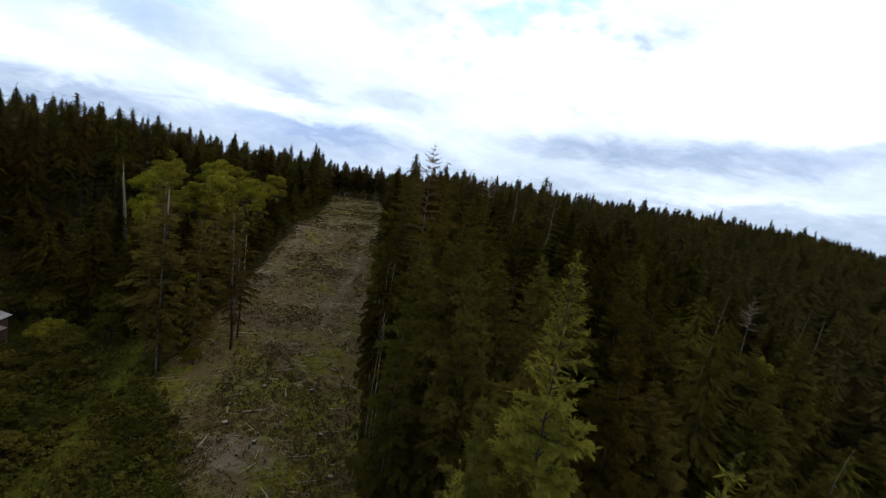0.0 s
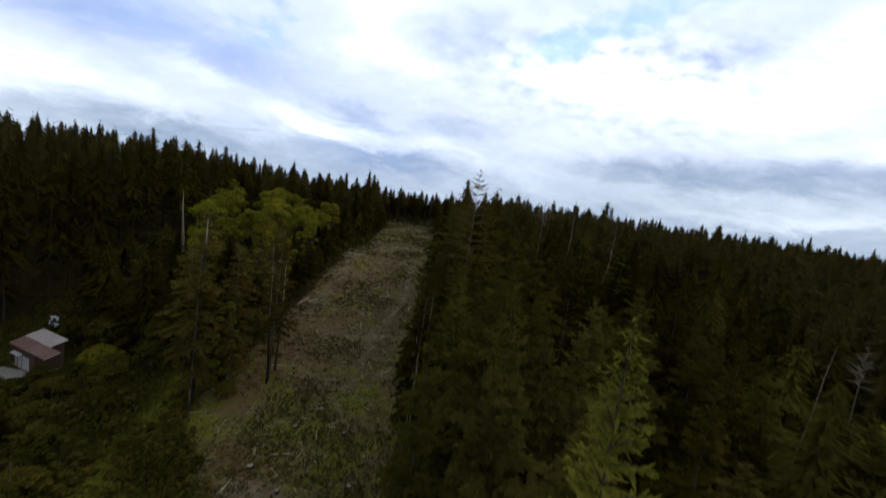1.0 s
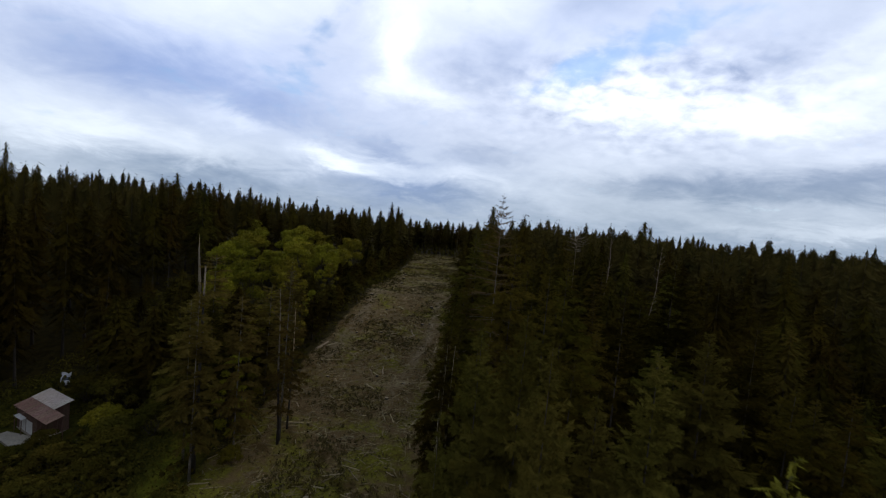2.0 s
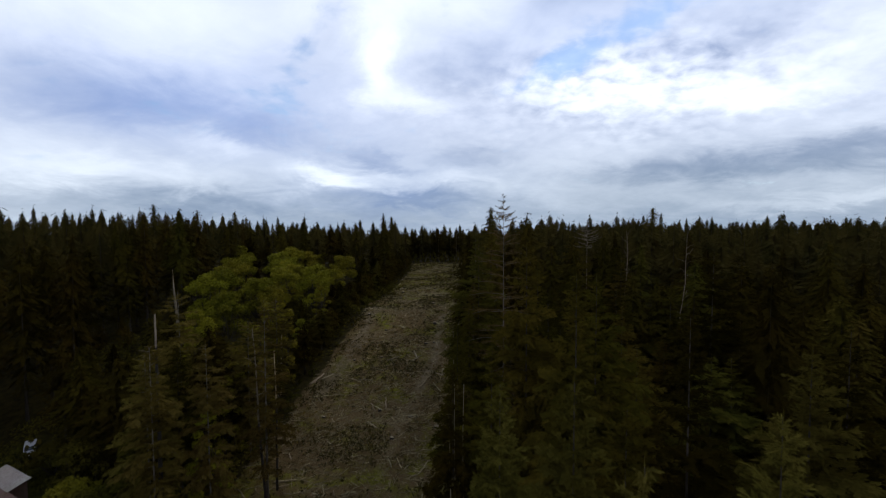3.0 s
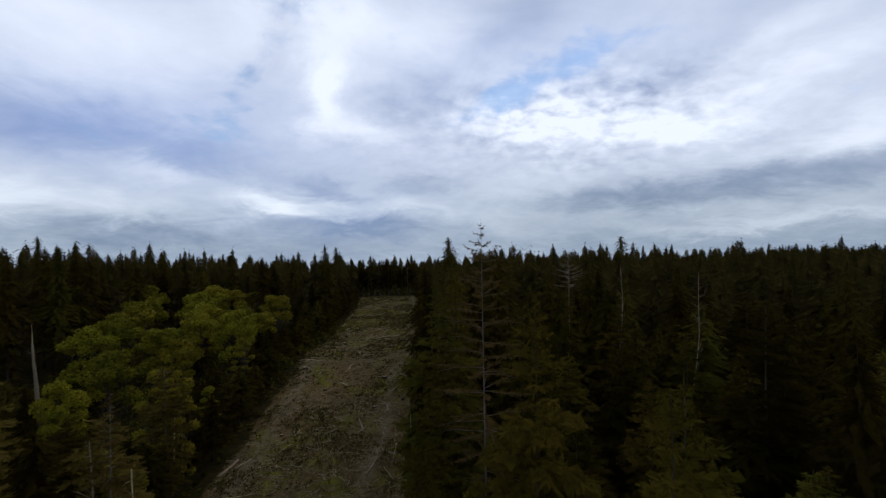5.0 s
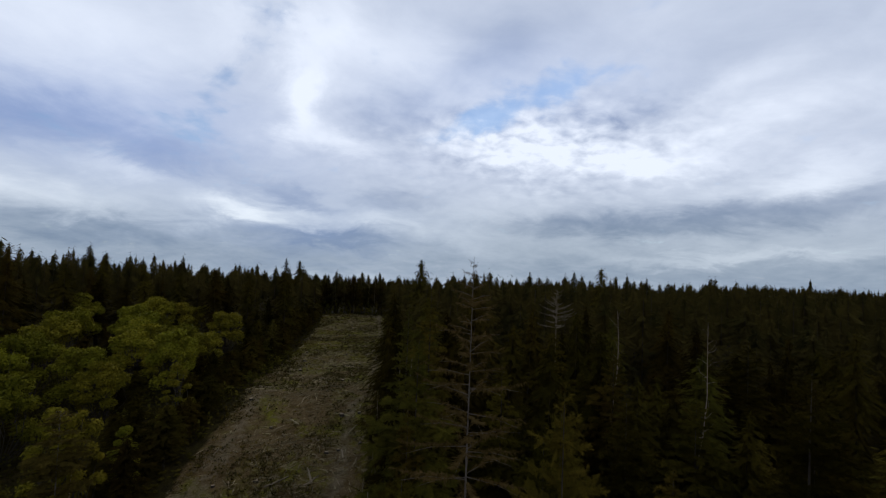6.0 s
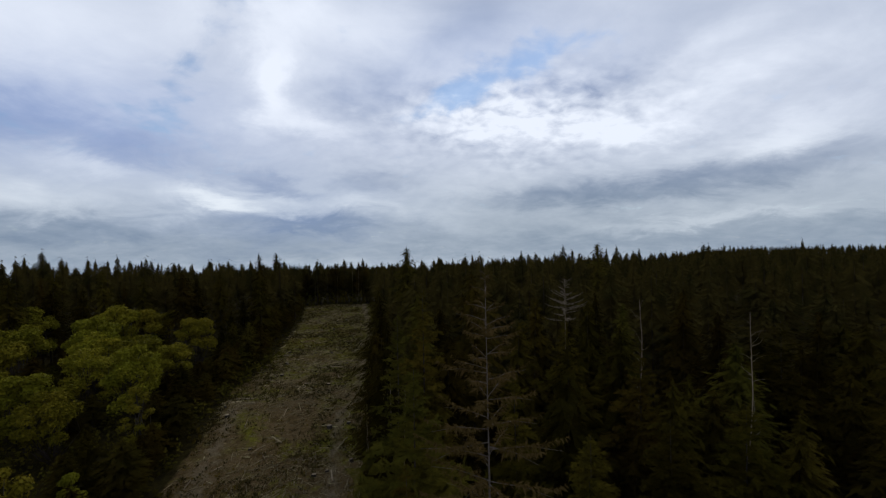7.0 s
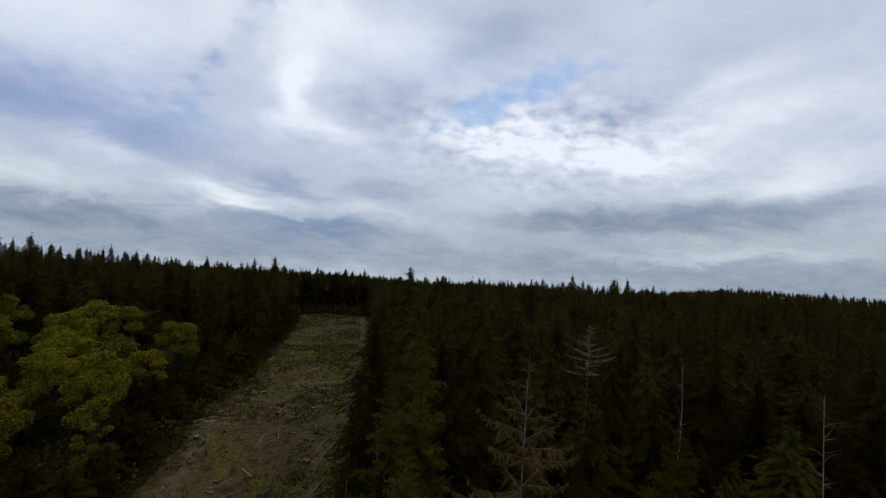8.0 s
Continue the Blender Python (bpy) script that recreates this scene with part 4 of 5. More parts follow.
snag(37.0, 40.0, 14.0, 0.11, 12, 6, tilt=(4, 9), twigs=4, crook=0.012, wood=GREYWOOD)
snag(33.5, 36.5, 10.0, 0.11, 13, 6, tilt=(0, 14), twigs=4, crook=0.012, wood=GREYWOOD)


def slender_trunk(x, y, top, radius, seed):
    """A slim pale trunk left at the clearing's edge, with a wisp of twigs at its top."""
    rng = np.random.default_rng(seed)
    base = gz(x, y) - 0.2
    height = top - base
    zs = np.linspace(0, height, 7)
    sway = rng.normal(0, 0.05, (7, 2)).cumsum(0)
    pts = [np.array([sway[i, 0], sway[i, 1], zs[i]]) for i in range(7)]
    tree = tagged(new("slender_tree"), "slim pale bare trunk at the clearing's edge", "tree", "slim bare trunks")
    v, f = tube(pts, radius * (1 - 0.6 * zs / height), 6)
    part("trunk", mesh_of("trunk", v, f, [BARK_PALE], True), tree)
    cents = np.array([pts[-1] + rng.normal(0, 0.5, 3) - np.array([0, 0, 0.5 * j]) for j in range(4)])
    part("crown", quads_mesh("crown", leaf_cards(rng, cents, np.full(4, 0.5), 46, 0.11), BRAMBLE), tree)
    tree.matrix_basis = pose(x, y, base, random.uniform(-1.5, 1.5), random.uniform(-1.5, 1.5), 0)
    TAKEN.append((x, y, 0.8))


for i, (x, y, top) in enumerate([(-5.3, 64.8, 18.8), (-4.75, 64.8, 18.6), (-2.7, 49.0, 8.5), (-1.6, 49.8, 9.2), (-0.7, 50.3, 8.8), (-3.6, 54.5, 13.0), (-4.4, 56.0, 14.0), (3.6, 53.1, 9.5), (-10.7, 104.8, 25.3), (-7.9, 91.0, 28.3),
                                 (-7.6, 84.0, 17.0), (-9.9, 88.0, 18.0), (-12.8, 97.0, 15.0), (-15.6, 118.0, 20.0), (-6.2, 66.0, 15.0), (-13.5, 110, 19.0), (-41.2, 42.0, -0.4)]):
    slender_trunk(x, y, top, 0.065 + 0.012 * (i % 3), 40 + i)


# ---------------------------------------------------------------- forest round the clearing
def fits(x, y):
    return all((x - a) ** 2 + (y - b) ** 2 > r * r for a, b, r in TAKEN)


def jittered(x0, x1, y0, y1, step, rng):
    xs, ys = np.meshgrid(np.arange(x0, x1, step), np.arange(y0, y1, step))
    xs[1::2] += step / 2
    pts = np.stack([xs.ravel(), ys.ravel()], 1)
    return pts + rng.uniform(-0.4, 0.4, pts.shape) * step


def near_zone(x, y):
    """The part of the forest that the camera passes close to."""
    right = (x > -26) & (x < 62) & (y > 4) & (y < 132)
    left = (x > -108) & (x < -36) & (y > 62) & (y < 190)
    return right | left


rng = np.random.default_rng(77)
counts = {"fir": 0, "hemlock": 0}
for x, y in np.concatenate([jittered(-112, -34, 60, 196, 6.6, rng), jittered(-26, 66, 4, 134, 7.0, rng)]):
    if not near_zone(x, y) or in_clearing(x, y) > 0.05 or in_clearing(x + 1.2, y) > 0.3 or in_clearing(x - 2.4, y) > 0.3 or in_yard(x, y) > 0.2 or not fits(x, y):
        continue
    if -88 < x < -50 and y < 79:
        continue
    top = float(tip_z(x, y)) + rng.normal(0, 3.0) + (2.5 if rng.random() < 0.06 else 0) - (rng.uniform(4, 10) if rng.random() < 0.34 else 0)
    grove = -98 < x < -47 and 96 < y < 178
    if -86 < x < -44 and y <= 97:
        top = rng.uniform(7.5, 16.0)
    if grove:
        if rng.random() < 0.35:
            continue
        top = min(top, gz(x, y) + rng.uniform(5, 9))
    sort = "fir" if rng.random() < (0.75 if x > -30 and y < 45 else 0.4 if x > 18 and y < 76 else 0.05 if x < -34 else 0.16) else "hemlock"
    if counts[sort] >= 290:
        sort = "hemlock" if sort == "fir" else "fir"
    if counts[sort] >= 285:
        continue
    counts[sort] += 1
    if -14 < x < 30 and 24 < y < 96 and rng.random() < 0.2:
        continue
    close = x > -14 and x < 26 and 24 < y < 101
    number = int(rng.integers(4))
    height = max(6.0, top - gz(x, y))
    girth = rng.uniform(0.78, 1.22) * (0.5 + 0.5 * min(1, height / 24))
    if 13 < x < 62 and 26 < y < 76 and rng.random() < (0.3 if x < 24 else 0.55):
        sort, number, close = "olive_fir", number % 2, True
    conifer(f"{sort}{number}" if close else f"mid_{sort}{number}", (x, y), height, girth, tilt=rng.normal(0, 1.2))
    TAKEN.append((x, y, 2.0))


def woods():
    """The rest of the forest as far as the horizon, in one mesh of crowns and one of trunks."""
    rng = np.random.default_rng(5)
    middle = [conifer_shape(200 + i, 30, 5 + 2 * (i % 3), 3.5 + 0.35 * i, 1.3, 6, 3, 0.6, 0.15, 0.5, 13 - i, 0.76, 1.0, plate=0.1, core=0.62, core_planes=3, spray=1.12)[0] for i in range(5)]
    distant = [conifer_shape(250 + i, 30, 9, 3.9 + 0.3 * i, 1.85, 4, 1, 0.55, 0.15, 0.5, 13 - i, 0.78, 1.25, plate=0.18, core=0.75, core_planes=3)[0] for i in range(4)]
    far = [conifer_shape(300 + i, 30, 10, 4.2, 2.3, 4, 1, 0.5, 0.12, 0.45, 13, 0.8, 1.4, plate=0.25, core_planes=3)[0] for i in range(4)]
    least = [conifer_shape(400 + i, 30, 8, 5.0, 3.6, 4, 1, 0.6, 0.1, 0.3, 14, 0.9, 1.6, plate=0.35, core_planes=3)[0] for i in range(3)]
    crowns, trunk_v, trunk_f = [], [], []

    def plant(pts, shapes, trunk):
        for x, y in pts:
            if near_zone(x, y) or in_clearing(x, y) > 0.05 or in_clearing(x + 1.6, y) > 0.3 or in_clearing(x - 2.4, y) > 0.3 or in_yard(x, y) > 0.2:
                continue
            if (-88 < x < -50 and 40 < y < 79) or not fits(x, y):
                continue
            z = gz(x, y)
            swing = 0.75 if math.hypot(x, y - 40) > 285 else 1.0
            top = float(tip_z(x, y)) + swing * (rng.normal(0, 1.5) + (3.0 if rng.random() < 0.04 else 0))
            tall, wide, a = max(8.0, top - z), rng.uniform(0.85, 1.35), rng.uniform(0, 6.28)
            k = shapes[int(rng.integers(len(shapes)))]
            c, s = math.cos(a) * wide, math.sin(a) * wide
            out = np.empty_like(k)
            out[..., 0] = k[..., 0] * c - k[..., 1] * s + x
            out[..., 1] = k[..., 0] * s + k[..., 1] * c + y
            out[..., 2] = k[..., 2] * (tall / 30) + z
            crowns.append(out.astype(np.float32))
            if trunk:
                n = len(trunk_v)
                for h, r in ((-0.3, 0.26), (tall * 0.96, 0.03)):
                    trunk_v.extend([(x + r, y, z + h), (x, y + r, z + h), (x - r, y, z + h), (x, y - r, z + h)])
                trunk_f.extend([(n + q, n + (q + 1) % 4, n + 4 + (q + 1) % 4, n + 4 + q) for q in range(4)])

    def ring(pts, low, high):
        d = np.hypot(pts[:, 0], pts[:, 1] - 40)
        view = pts[:, 1] > 0.55 * np.abs(pts[:, 0] + 10) - 50
        return pts[(d >= low) & (d < high) & view]

    plant(ring(jittered(-260, 260, -40, 330, 6.9, rng), 0, 125), middle, True)
    plant(ring(jittered(-300, 300, 0, 330, 8.9, rng), 125, 285), distant, True)
    plant(ring(jittered(-620, 620, -20, 640, 14.0, rng), 285, 600), far, False)
    plant(ring(jittered(-1600, 1600, 0, 1700, 38.0, rng), 600, 1600), least, False)
    stuff = tagged(new("forest", quads_mesh("forest", np.concatenate(crowns), FAR_NEEDLES)), "dense dark conifer forest reaching the horizon", "forest", kind="stuff")
    part("trunks", mesh_of("trunks", trunk_v, trunk_f, [BARK]), stuff, "straight brown conifer trunks")


woods()


# ---------------------------------------------------------------- the overgrown yard and the edges
rng = np.random.default_rng(21)


def undergrowth():
    """Low thicket of leafy growth over the yard and beneath the edge trees."""
    rng = np.random.default_rng(23)
    pts = jittered(-90, -12, 22, 100, 2.0, rng)
    x, y = pts[:, 0], pts[:, 1]
    lane = np.abs(x - lane_x(y)) < 1.0
    by_house = ((np.abs(x + 71.5) < 7.5) & (np.abs(y - 71) < 4.5)) | ((x + 74) ** 2 + (y - 66) ** 2 < 26) | ((x + 84) ** 2 + (y - 83.4) ** 2 < 14)
    ok = (in_clearing(x, y) < 0.35) & (x < np.interp(y, LEFT_Y, LEFT_X) + 1) & ~(lane & (y < 68)) & ~by_house
    x, y = x[ok], y[ok]
    size = (0.8 + 1.3 * bumps(x, y, 9, 31) * rng.uniform(0.6, 1.3, len(x)))
    mids = np.stack([x, y, ground_z(x, y) + 0.35 * size], 1)
    leaves = [leaf_cards(rng, mids, size, 52000, 0.22)]
    # taller and sparser beneath the maples
    grove = jittered(-98, -50, 104, 176, 3.4, rng)
    high = rng.uniform(1.2, 3.0, len(grove))
    leaves.append(leaf_cards(rng, np.stack([grove[:, 0], grove[:, 1], ground_z(grove[:, 0], grove[:, 1]) + 0.6 * high], 1), high, 18000, 0.31, 0.9))
    tagged(new("undergrowth", quads_mesh("undergrowth", np.concatenate(leaves), SHRUB_DARK)), "dense dull green thicket in the overgrown yard and beneath the maples", "undergrowth", kind="stuff")


undergrowth()
for i, (x, y, high, wide) in enumerate([(-60.5, 63.4, 5.0, 1.1), (-66.4, 66.6, 4.4, 0.75), (-68.6, 63.6, 3.0, 0.6), (-50.3, 63.0, 6.0, 1.1), (-52.0, 54.2, 5.0, 1.0), (-46.5, 57.5, 4.6, 0.9), (-56.0, 69.0, 6.0, 1.0), (-53.5, 76.0, 8.0, 1.1), (-49.8, 69.5, 6.0, 0.9), (-67.0, 78.5, 8.0, 1.1),
                                        (-58.5, 82.0, 9.0, 1.2), (-63.0, 55.5, 4.6, 1.0), (-45.0, 48.5, 4.2, 0.9), (-57.5, 47.0, 4.6, 1.0), (-41.0, 43.5, 3.6, 0.8), (-49.0, 79.0, 7.5, 0.9), (-36.0, 51.5, 2.8, 0.6), (-74.0, 79.5, 6.0, 1.1)]):
    leafy("yard_tree", i % 3, x, y, high, wide)
leafy("brush", 0, -81.3, 82.0, 4.4, 0.9)
leafy("brush", 1, -82.4, 80.6, 4.0, 0.9)
leafy("bright_bush", 0, -62.6, 73.4, 5.4, 1.6)
leafy("shrub", 1, -31.8, 49.4, 3.4, 1.0)
leafy("bright_bush", 0, -33.6, 66.0, 3.0, 0.7)
for y in np.arange(80, 284, 3.1):
    for row in range(2):
        x = np.interp(y, LEFT_Y, LEFT_X) - 2.6 - 4.0 * row - rng.uniform(0, 2.2)
        if not fits(x, y):
            continue
        h = rng.uniform(6.0, 12.0) - (2.5 if 122 < y < 166 else 0)
        sort = ("mid_hemlock", "mid_fir")[int(rng.random() < 0.1)]
        conifer(f"{sort}{int(rng.integers(4))}", (float(x), float(y)), h, 0.4 + 0.03 * h)
        TAKEN.append((x, y, 1.5))
for x in np.arange(-80, -38, 2.4):
    y = CLEAR_END + rng.uniform(-0.5, 3.0)
    leafy("brush", int(rng.integers(3)), float(x + rng.uniform(-1, 1)), float(y), rng.uniform(3.0, 8.0), rng.uniform(1.1, 1.8))
for row in range(3):
    for x in np.arange(-88, -34, 3.8):
        tx, ty = float(x + rng.uniform(-1.2, 1.2)), float(CLEAR_END + 3.5 + 4.0 * row + rng.uniform(-1, 1))
        conifer(f"mid_hemlock{int(rng.integers(4))}", (tx, ty), float(tip_z(tx, ty)) + rng.normal(-3.0, 2.5) - gz(tx, ty), rng.uniform(0.7, 0.95))
for i, x in enumerate((-71.5, -61, -53.4, -49.6, -48.3, -42.5)):
    slender_trunk(x, CLEAR_END + 1.0 + 1.7 * (i % 3), 22.0 + 2.6 * (i * 5 % 4), 0.1 + 0.02 * (i % 3), 80 + i)
placed = 0
for x, y in jittered(-80, -20, 24, 100, 3.6, rng):
    open_ground = in_clearing(x, y)
    if placed >= 165 or open_ground > 0.5 or x > -24 or (y > 70 and x < -56 and in_yard(x, y) < 0.1):
        continue
    if abs(x + 71.5) < 9 and abs(y - 71) < 6 or (x + 74) ** 2 + (y - 66) ** 2 < 36 or (x + 84) ** 2 + (y - 83.4) ** 2 < 16:
        continue
    lane = float(lane_x(y))
    if abs(x - lane) < 0.9 and y < 68:
        continue
    placed += 1
    leafy("shrub" if rng.random() < 0.35 else "brush", int(rng.integers(3)), float(x), float(y), rng.uniform(1.2, 4.2), rng.uniform(0.8, 1.5))
for x, y, h in [(-57, 52, 8), (-53, 46, 7), (-47, 40, 6), (-47, 72, 9), (-45, 84, 11), (-70, 84, 13), (-66, 80, 12), (-78, 88, 16), (-56, 83, 13), (-50, 81, 8), (-55, 90, 12)]:
    conifer(f"mid_hemlock{int(rng.integers(4))}", (x, y), h, 0.42 + 0.03 * h)
for y in np.arange(44, 150, 2.6):
    leafy("brush" if rng.random() < 0.6 else "shrub", int(rng.integers(3)), float(np.interp(y, RIGHT_Y, RIGHT_X) + rng.uniform(0.6, 2.6)), float(y), rng.uniform(2.6, 6.0), rng.uniform(0.7, 1.0))
for y in np.arange(70, 285, 4.2):
    for side in (0, 1):
        if side == 0:
            x = np.interp(y, LEFT_Y, LEFT_X) - rng.uniform(0.2, 2.6)
        else:
            x = np.interp(y, RIGHT_Y, RIGHT_X) + rng.uniform(0.4, 2.4)
        leafy("brush" if rng.random() < 0.7 else "shrub", int(rng.integers(3)), float(x), float(y + rng.uniform(-1.5, 1.5)), rng.uniform(0.9, 3.2), rng.uniform(0.6, 1.1))


# ---------------------------------------------------------------- slash, logs and stumps on the clearing
def fallen_log(x, y, length, radius, heading, pitch=0.0, cut=False, seed=0):
    rng = np.random.default_rng(seed)
    n = 5
    t = np.linspace(-0.5, 0.5, n)
    bend = rng.normal(0, 0.025, n) * length
    pts = [np.array([t[i] * length, bend[i] * 0.6, abs(bend[i]) * 0.2]) for i in range(n)]
    radii = radius * np.linspace(1.0, rng.uniform(0.45, 0.8), n) * rng.uniform(0.92, 1.08, n)
    v, f = tube(pts, radii, 7)
    ob = new("log", mesh_of("log", v, f, [CUTWOOD if cut else DEADWOOD], True))
    tagged(ob, "pale cut log lying on the slash" if cut else "weathered grey log lying among the slash", "log", "logs on the clearing")
    c, s = math.cos(radians(heading)), math.sin(radians(heading))
    h0, h1 = gz(x - c * length / 2, y - s * length / 2), gz(x + c * length / 2, y + s * length / 2)
    slope = math.degrees(math.atan2(h1 - h0, length))
    ob.matrix_basis = pose(x, y, max(gz(x, y), 0.5 * (h0 + h1)) + radius * 0.45, 0, -slope - pitch, heading)


for i, (x, y, length, radius, heading, cut) in enumerate([
        (-41.8, 106.3, 4.4, 0.26, 80, True), (-40.2, 107.6, 3.0, 0.16, 65, True), (-24.9, 118.4, 3.6, 0.16, 120, True), (-24.2, 117.4, 2.8, 0.14, 60, True), (-32.8, 133, 3.0, 0.15, 140, False),
        (-45.0, 149.0, 3.2, 0.2, 10, True), (-45.6, 147.2, 2.2, 0.16, 30, False), (-21.8, 132, 3.5, 0.15, 75, False), (-42.4, 145.5, 2.4, 0.15, 160, False), (-20.2, 58.9, 3.4, 0.14, 25, True),
        (-29.0, 116.5, 3.8, 0.17, 50, True), (-31.0, 111.0, 3.2, 0.14, 165, False), (-20.0, 108.0, 4.0, 0.15, 70, False), (-21.5, 124.0, 2.8, 0.14, 110, True), (-17.5, 112.0, 3.0, 0.14, 95, False)]):
    fallen_log(x, y, length, radius, heading, 0, cut, 500 + i)
rng = np.random.default_rng(31)
made = 0
while made < 250:
    y = 45 + 235 * rng.random() ** 1.35
    x = rng.uniform(np.interp(y, LEFT_Y, LEFT_X) + 0.5, np.interp(y, RIGHT_Y, RIGHT_X) - 0.5)
    if rng.random() > 0.35 + 0.65 * float(bumps(x, y, 11, 8)):
        continue
    made += 1
    fallen_log(x, y, rng.uniform(0.8, 3.4), rng.uniform(0.05, 0.13), rng.uniform(0, 180), rng.normal(0, 5), rng.random() < 0.35, 700 + made)


def stump(x, y, radius, height, seed):
    rng = np.random.default_rng(seed)
    base = gz(x, y) - 0.15
    ob = tagged(new("stump"), "low cut stump with a pale sawn top", "stump", "stumps on the clearing")
    bm = bmesh.new()
    rings = []
    for h, k in ((0, 1.35), (height * 0.4, 1.08), (height, 1.0)):
        rings.append([bm.verts.new((math.cos(a) * radius * k * w, math.sin(a) * radius * k * w, h)) for a, w in ((2 * math.pi * j / 10, rng.uniform(0.9, 1.12)) for j in range(10))])
    for a, b in zip(rings, rings[1:]):
        for j in range(10):
            bm.faces.new((a[j], a[(j + 1) % 10], b[(j + 1) % 10], b[j]))
    bm_part("bark", bm, BARK, ob)
    bm = bmesh.new()
    bm.faces.new([bm.verts.new((v[0], v[1], height + 0.004)) for v in [(math.cos(2 * math.pi * j / 10) * radius * 0.95, math.sin(2 * math.pi * j / 10) * radius * 0.95) for j in range(10)]])
    bm_part("cut_face", bm, CUTWOOD, ob, "pale sawn wood")
    ob.matrix_basis = pose(x, y, base, rng.normal(0, 4), rng.normal(0, 4), 0)


for i in range(46):
    y = 48 + 200 * rng.random()
    stump(rng.uniform(np.interp(y, LEFT_Y, LEFT_X) + 1, np.interp(y, RIGHT_Y, RIGHT_X) - 1), y, rng.uniform(0.2, 0.42), rng.uniform(0.3, 0.6), 60 + i)


def scatter_points(count, rng, low_y, high_y, skew=1.3):
    y = low_y + (high_y - low_y) * rng.random(count) ** skew
    left, right = np.interp(y, LEFT_Y, LEFT_X), np.interp(y, RIGHT_Y, RIGHT_X)
    x = left + (right - left) * rng.random(count)
    return x, y, ground_z(x, y)


def slash_twigs():
    rng = np.random.default_rng(41)
    x, y, z = scatter_points(24000, rng, 24, 287, 1.15)
    keep = rng.random(len(x)) < 0.25 + 0.75 * smooth(bumps(x, y, 9, 12), 0.35, 0.7)
    x, y, z = x[keep], y[keep], z[keep]
    n = len(x)
    a, size, tilt = rng.uniform(0, 6.28, n), rng.uniform(0.25, 1.5, n) * rng.uniform(0.5, 1.0, n), rng.normal(0.05, 0.16, n)
    d = np.stack([np.cos(a), np.sin(a), tilt], 1) * size[:, None]
    w = np.stack([-np.sin(a), np.cos(a), np.zeros(n)], 1) * (0.018 + 0.075 * rng.random(n) ** 2.5)[:, None]
    u = np.zeros((n, 3))
    u[:, 2] = np.linalg.norm(w, axis=1) * 1.3
    p = np.stack([x, y, z + 0.06], 1)
    top = np.stack([p - d + u, p + d + u * 0.7], 1)
    left = np.stack([p - d - w, p + d - w * 0.6], 1)
    right = np.stack([p - d + w, p + d + w * 0.6], 1)
    quads = np.concatenate([np.stack([left[:, 0], left[:, 1], top[:, 1], top[:, 0]], 1), np.stack([top[:, 0], top[:, 1], right[:, 1], right[:, 0]], 1)])
    tagged(new("slash", quads_mesh("slash", quads, TWIGS)), "scattered grey twigs and broken branches on cut ground", "slash", kind="stuff")


def low_growth(name, label, material, count, seed, size, blades, spread, dense_at, skew=1.3):
    """Tufts of grass or low bramble over the clearing."""
    rng = np.random.default_rng(seed)
    x, y, z = scatter_points(count, rng, 24, 288, skew)
    patch = smooth(bumps(x, y, 8, dense_at), 0.38, 0.68)
    lane = np.exp(-((x - np.interp(y, TRACK_Y, TRACK_X)) / 2.0) ** 2) * smooth(y, 80, 100)
    keep = rng.random(count) < (0.12 + 0.88 * patch) * (1 - 0.9 * lane)
    p = np.stack([x, y, z], 1)[keep]
    scale = rng.uniform(0.5, 1.4, len(p))
    quads = []
    for j in range(blades):
        a = rng.uniform(0, 6.28, len(p))
        o = np.stack([np.cos(a), np.sin(a), np.zeros(len(p))], 1)
        s = np.stack([-np.sin(a), np.cos(a), np.zeros(len(p))], 1)
        foot = p + o * (rng.uniform(0, spread, len(p)) * scale)[:, None] - np.array([0, 0, 0.04])
        tip = foot + (o * rng.uniform(0.3, 0.9, len(p))[:, None] + np.array([0, 0, 0.75])) * (size * scale)[:, None]
        mid = foot + (tip - foot) * 0.5 + np.array([0, 0, 0.12 * size])
        w = s * (size * 0.22 * scale)[:, None]
        quads.append(np.stack([foot, mid + w, tip, mid - w], 1))
    tagged(new(name, quads_mesh(name, np.concatenate(quads), material)), label, "ground cover", kind="stuff")


slash_twigs()
low_growth("brambles", "low dark brambles and ferns in scattered clumps", BRAMBLE, 22000, 42, 0.46, 4, 0.4, 15)
low_growth("grass", "rough yellow-green grass tufts on the cut ground", GRASS, 15000, 43, 0.32, 4, 0.35, 17)


# ---------------------------------------------------------------- house and van in the yard
def slab(bm, x0, x1, y0, y1, z0, z1):
    v = [bm.verts.new((x, y, z)) for z in (z0, z1) for x, y in ((x0, y0), (x1, y0), (x1, y1), (x0, y1))]
    for f in ((3, 2, 1, 0), (4, 5, 6, 7), (0, 1, 5, 4), (1, 2, 6, 5), (2, 3, 7, 6), (3, 0, 4, 7)):
        bm.faces.new([v[i] for i in f])
    return v


def box_part(name, dims, material, parent, label="", bevel=0.0, at=None):
    bm = bmesh.new()
    slab(bm, *dims)
    if bevel:
        bmesh.ops.bevel(bm, geom=bm.edges[:], offset=bevel, segments=2, affect="EDGES")
    ob = bm_part(name, bm, material, parent, label)
    if at is not None:
        ob.matrix_basis = at
    return ob


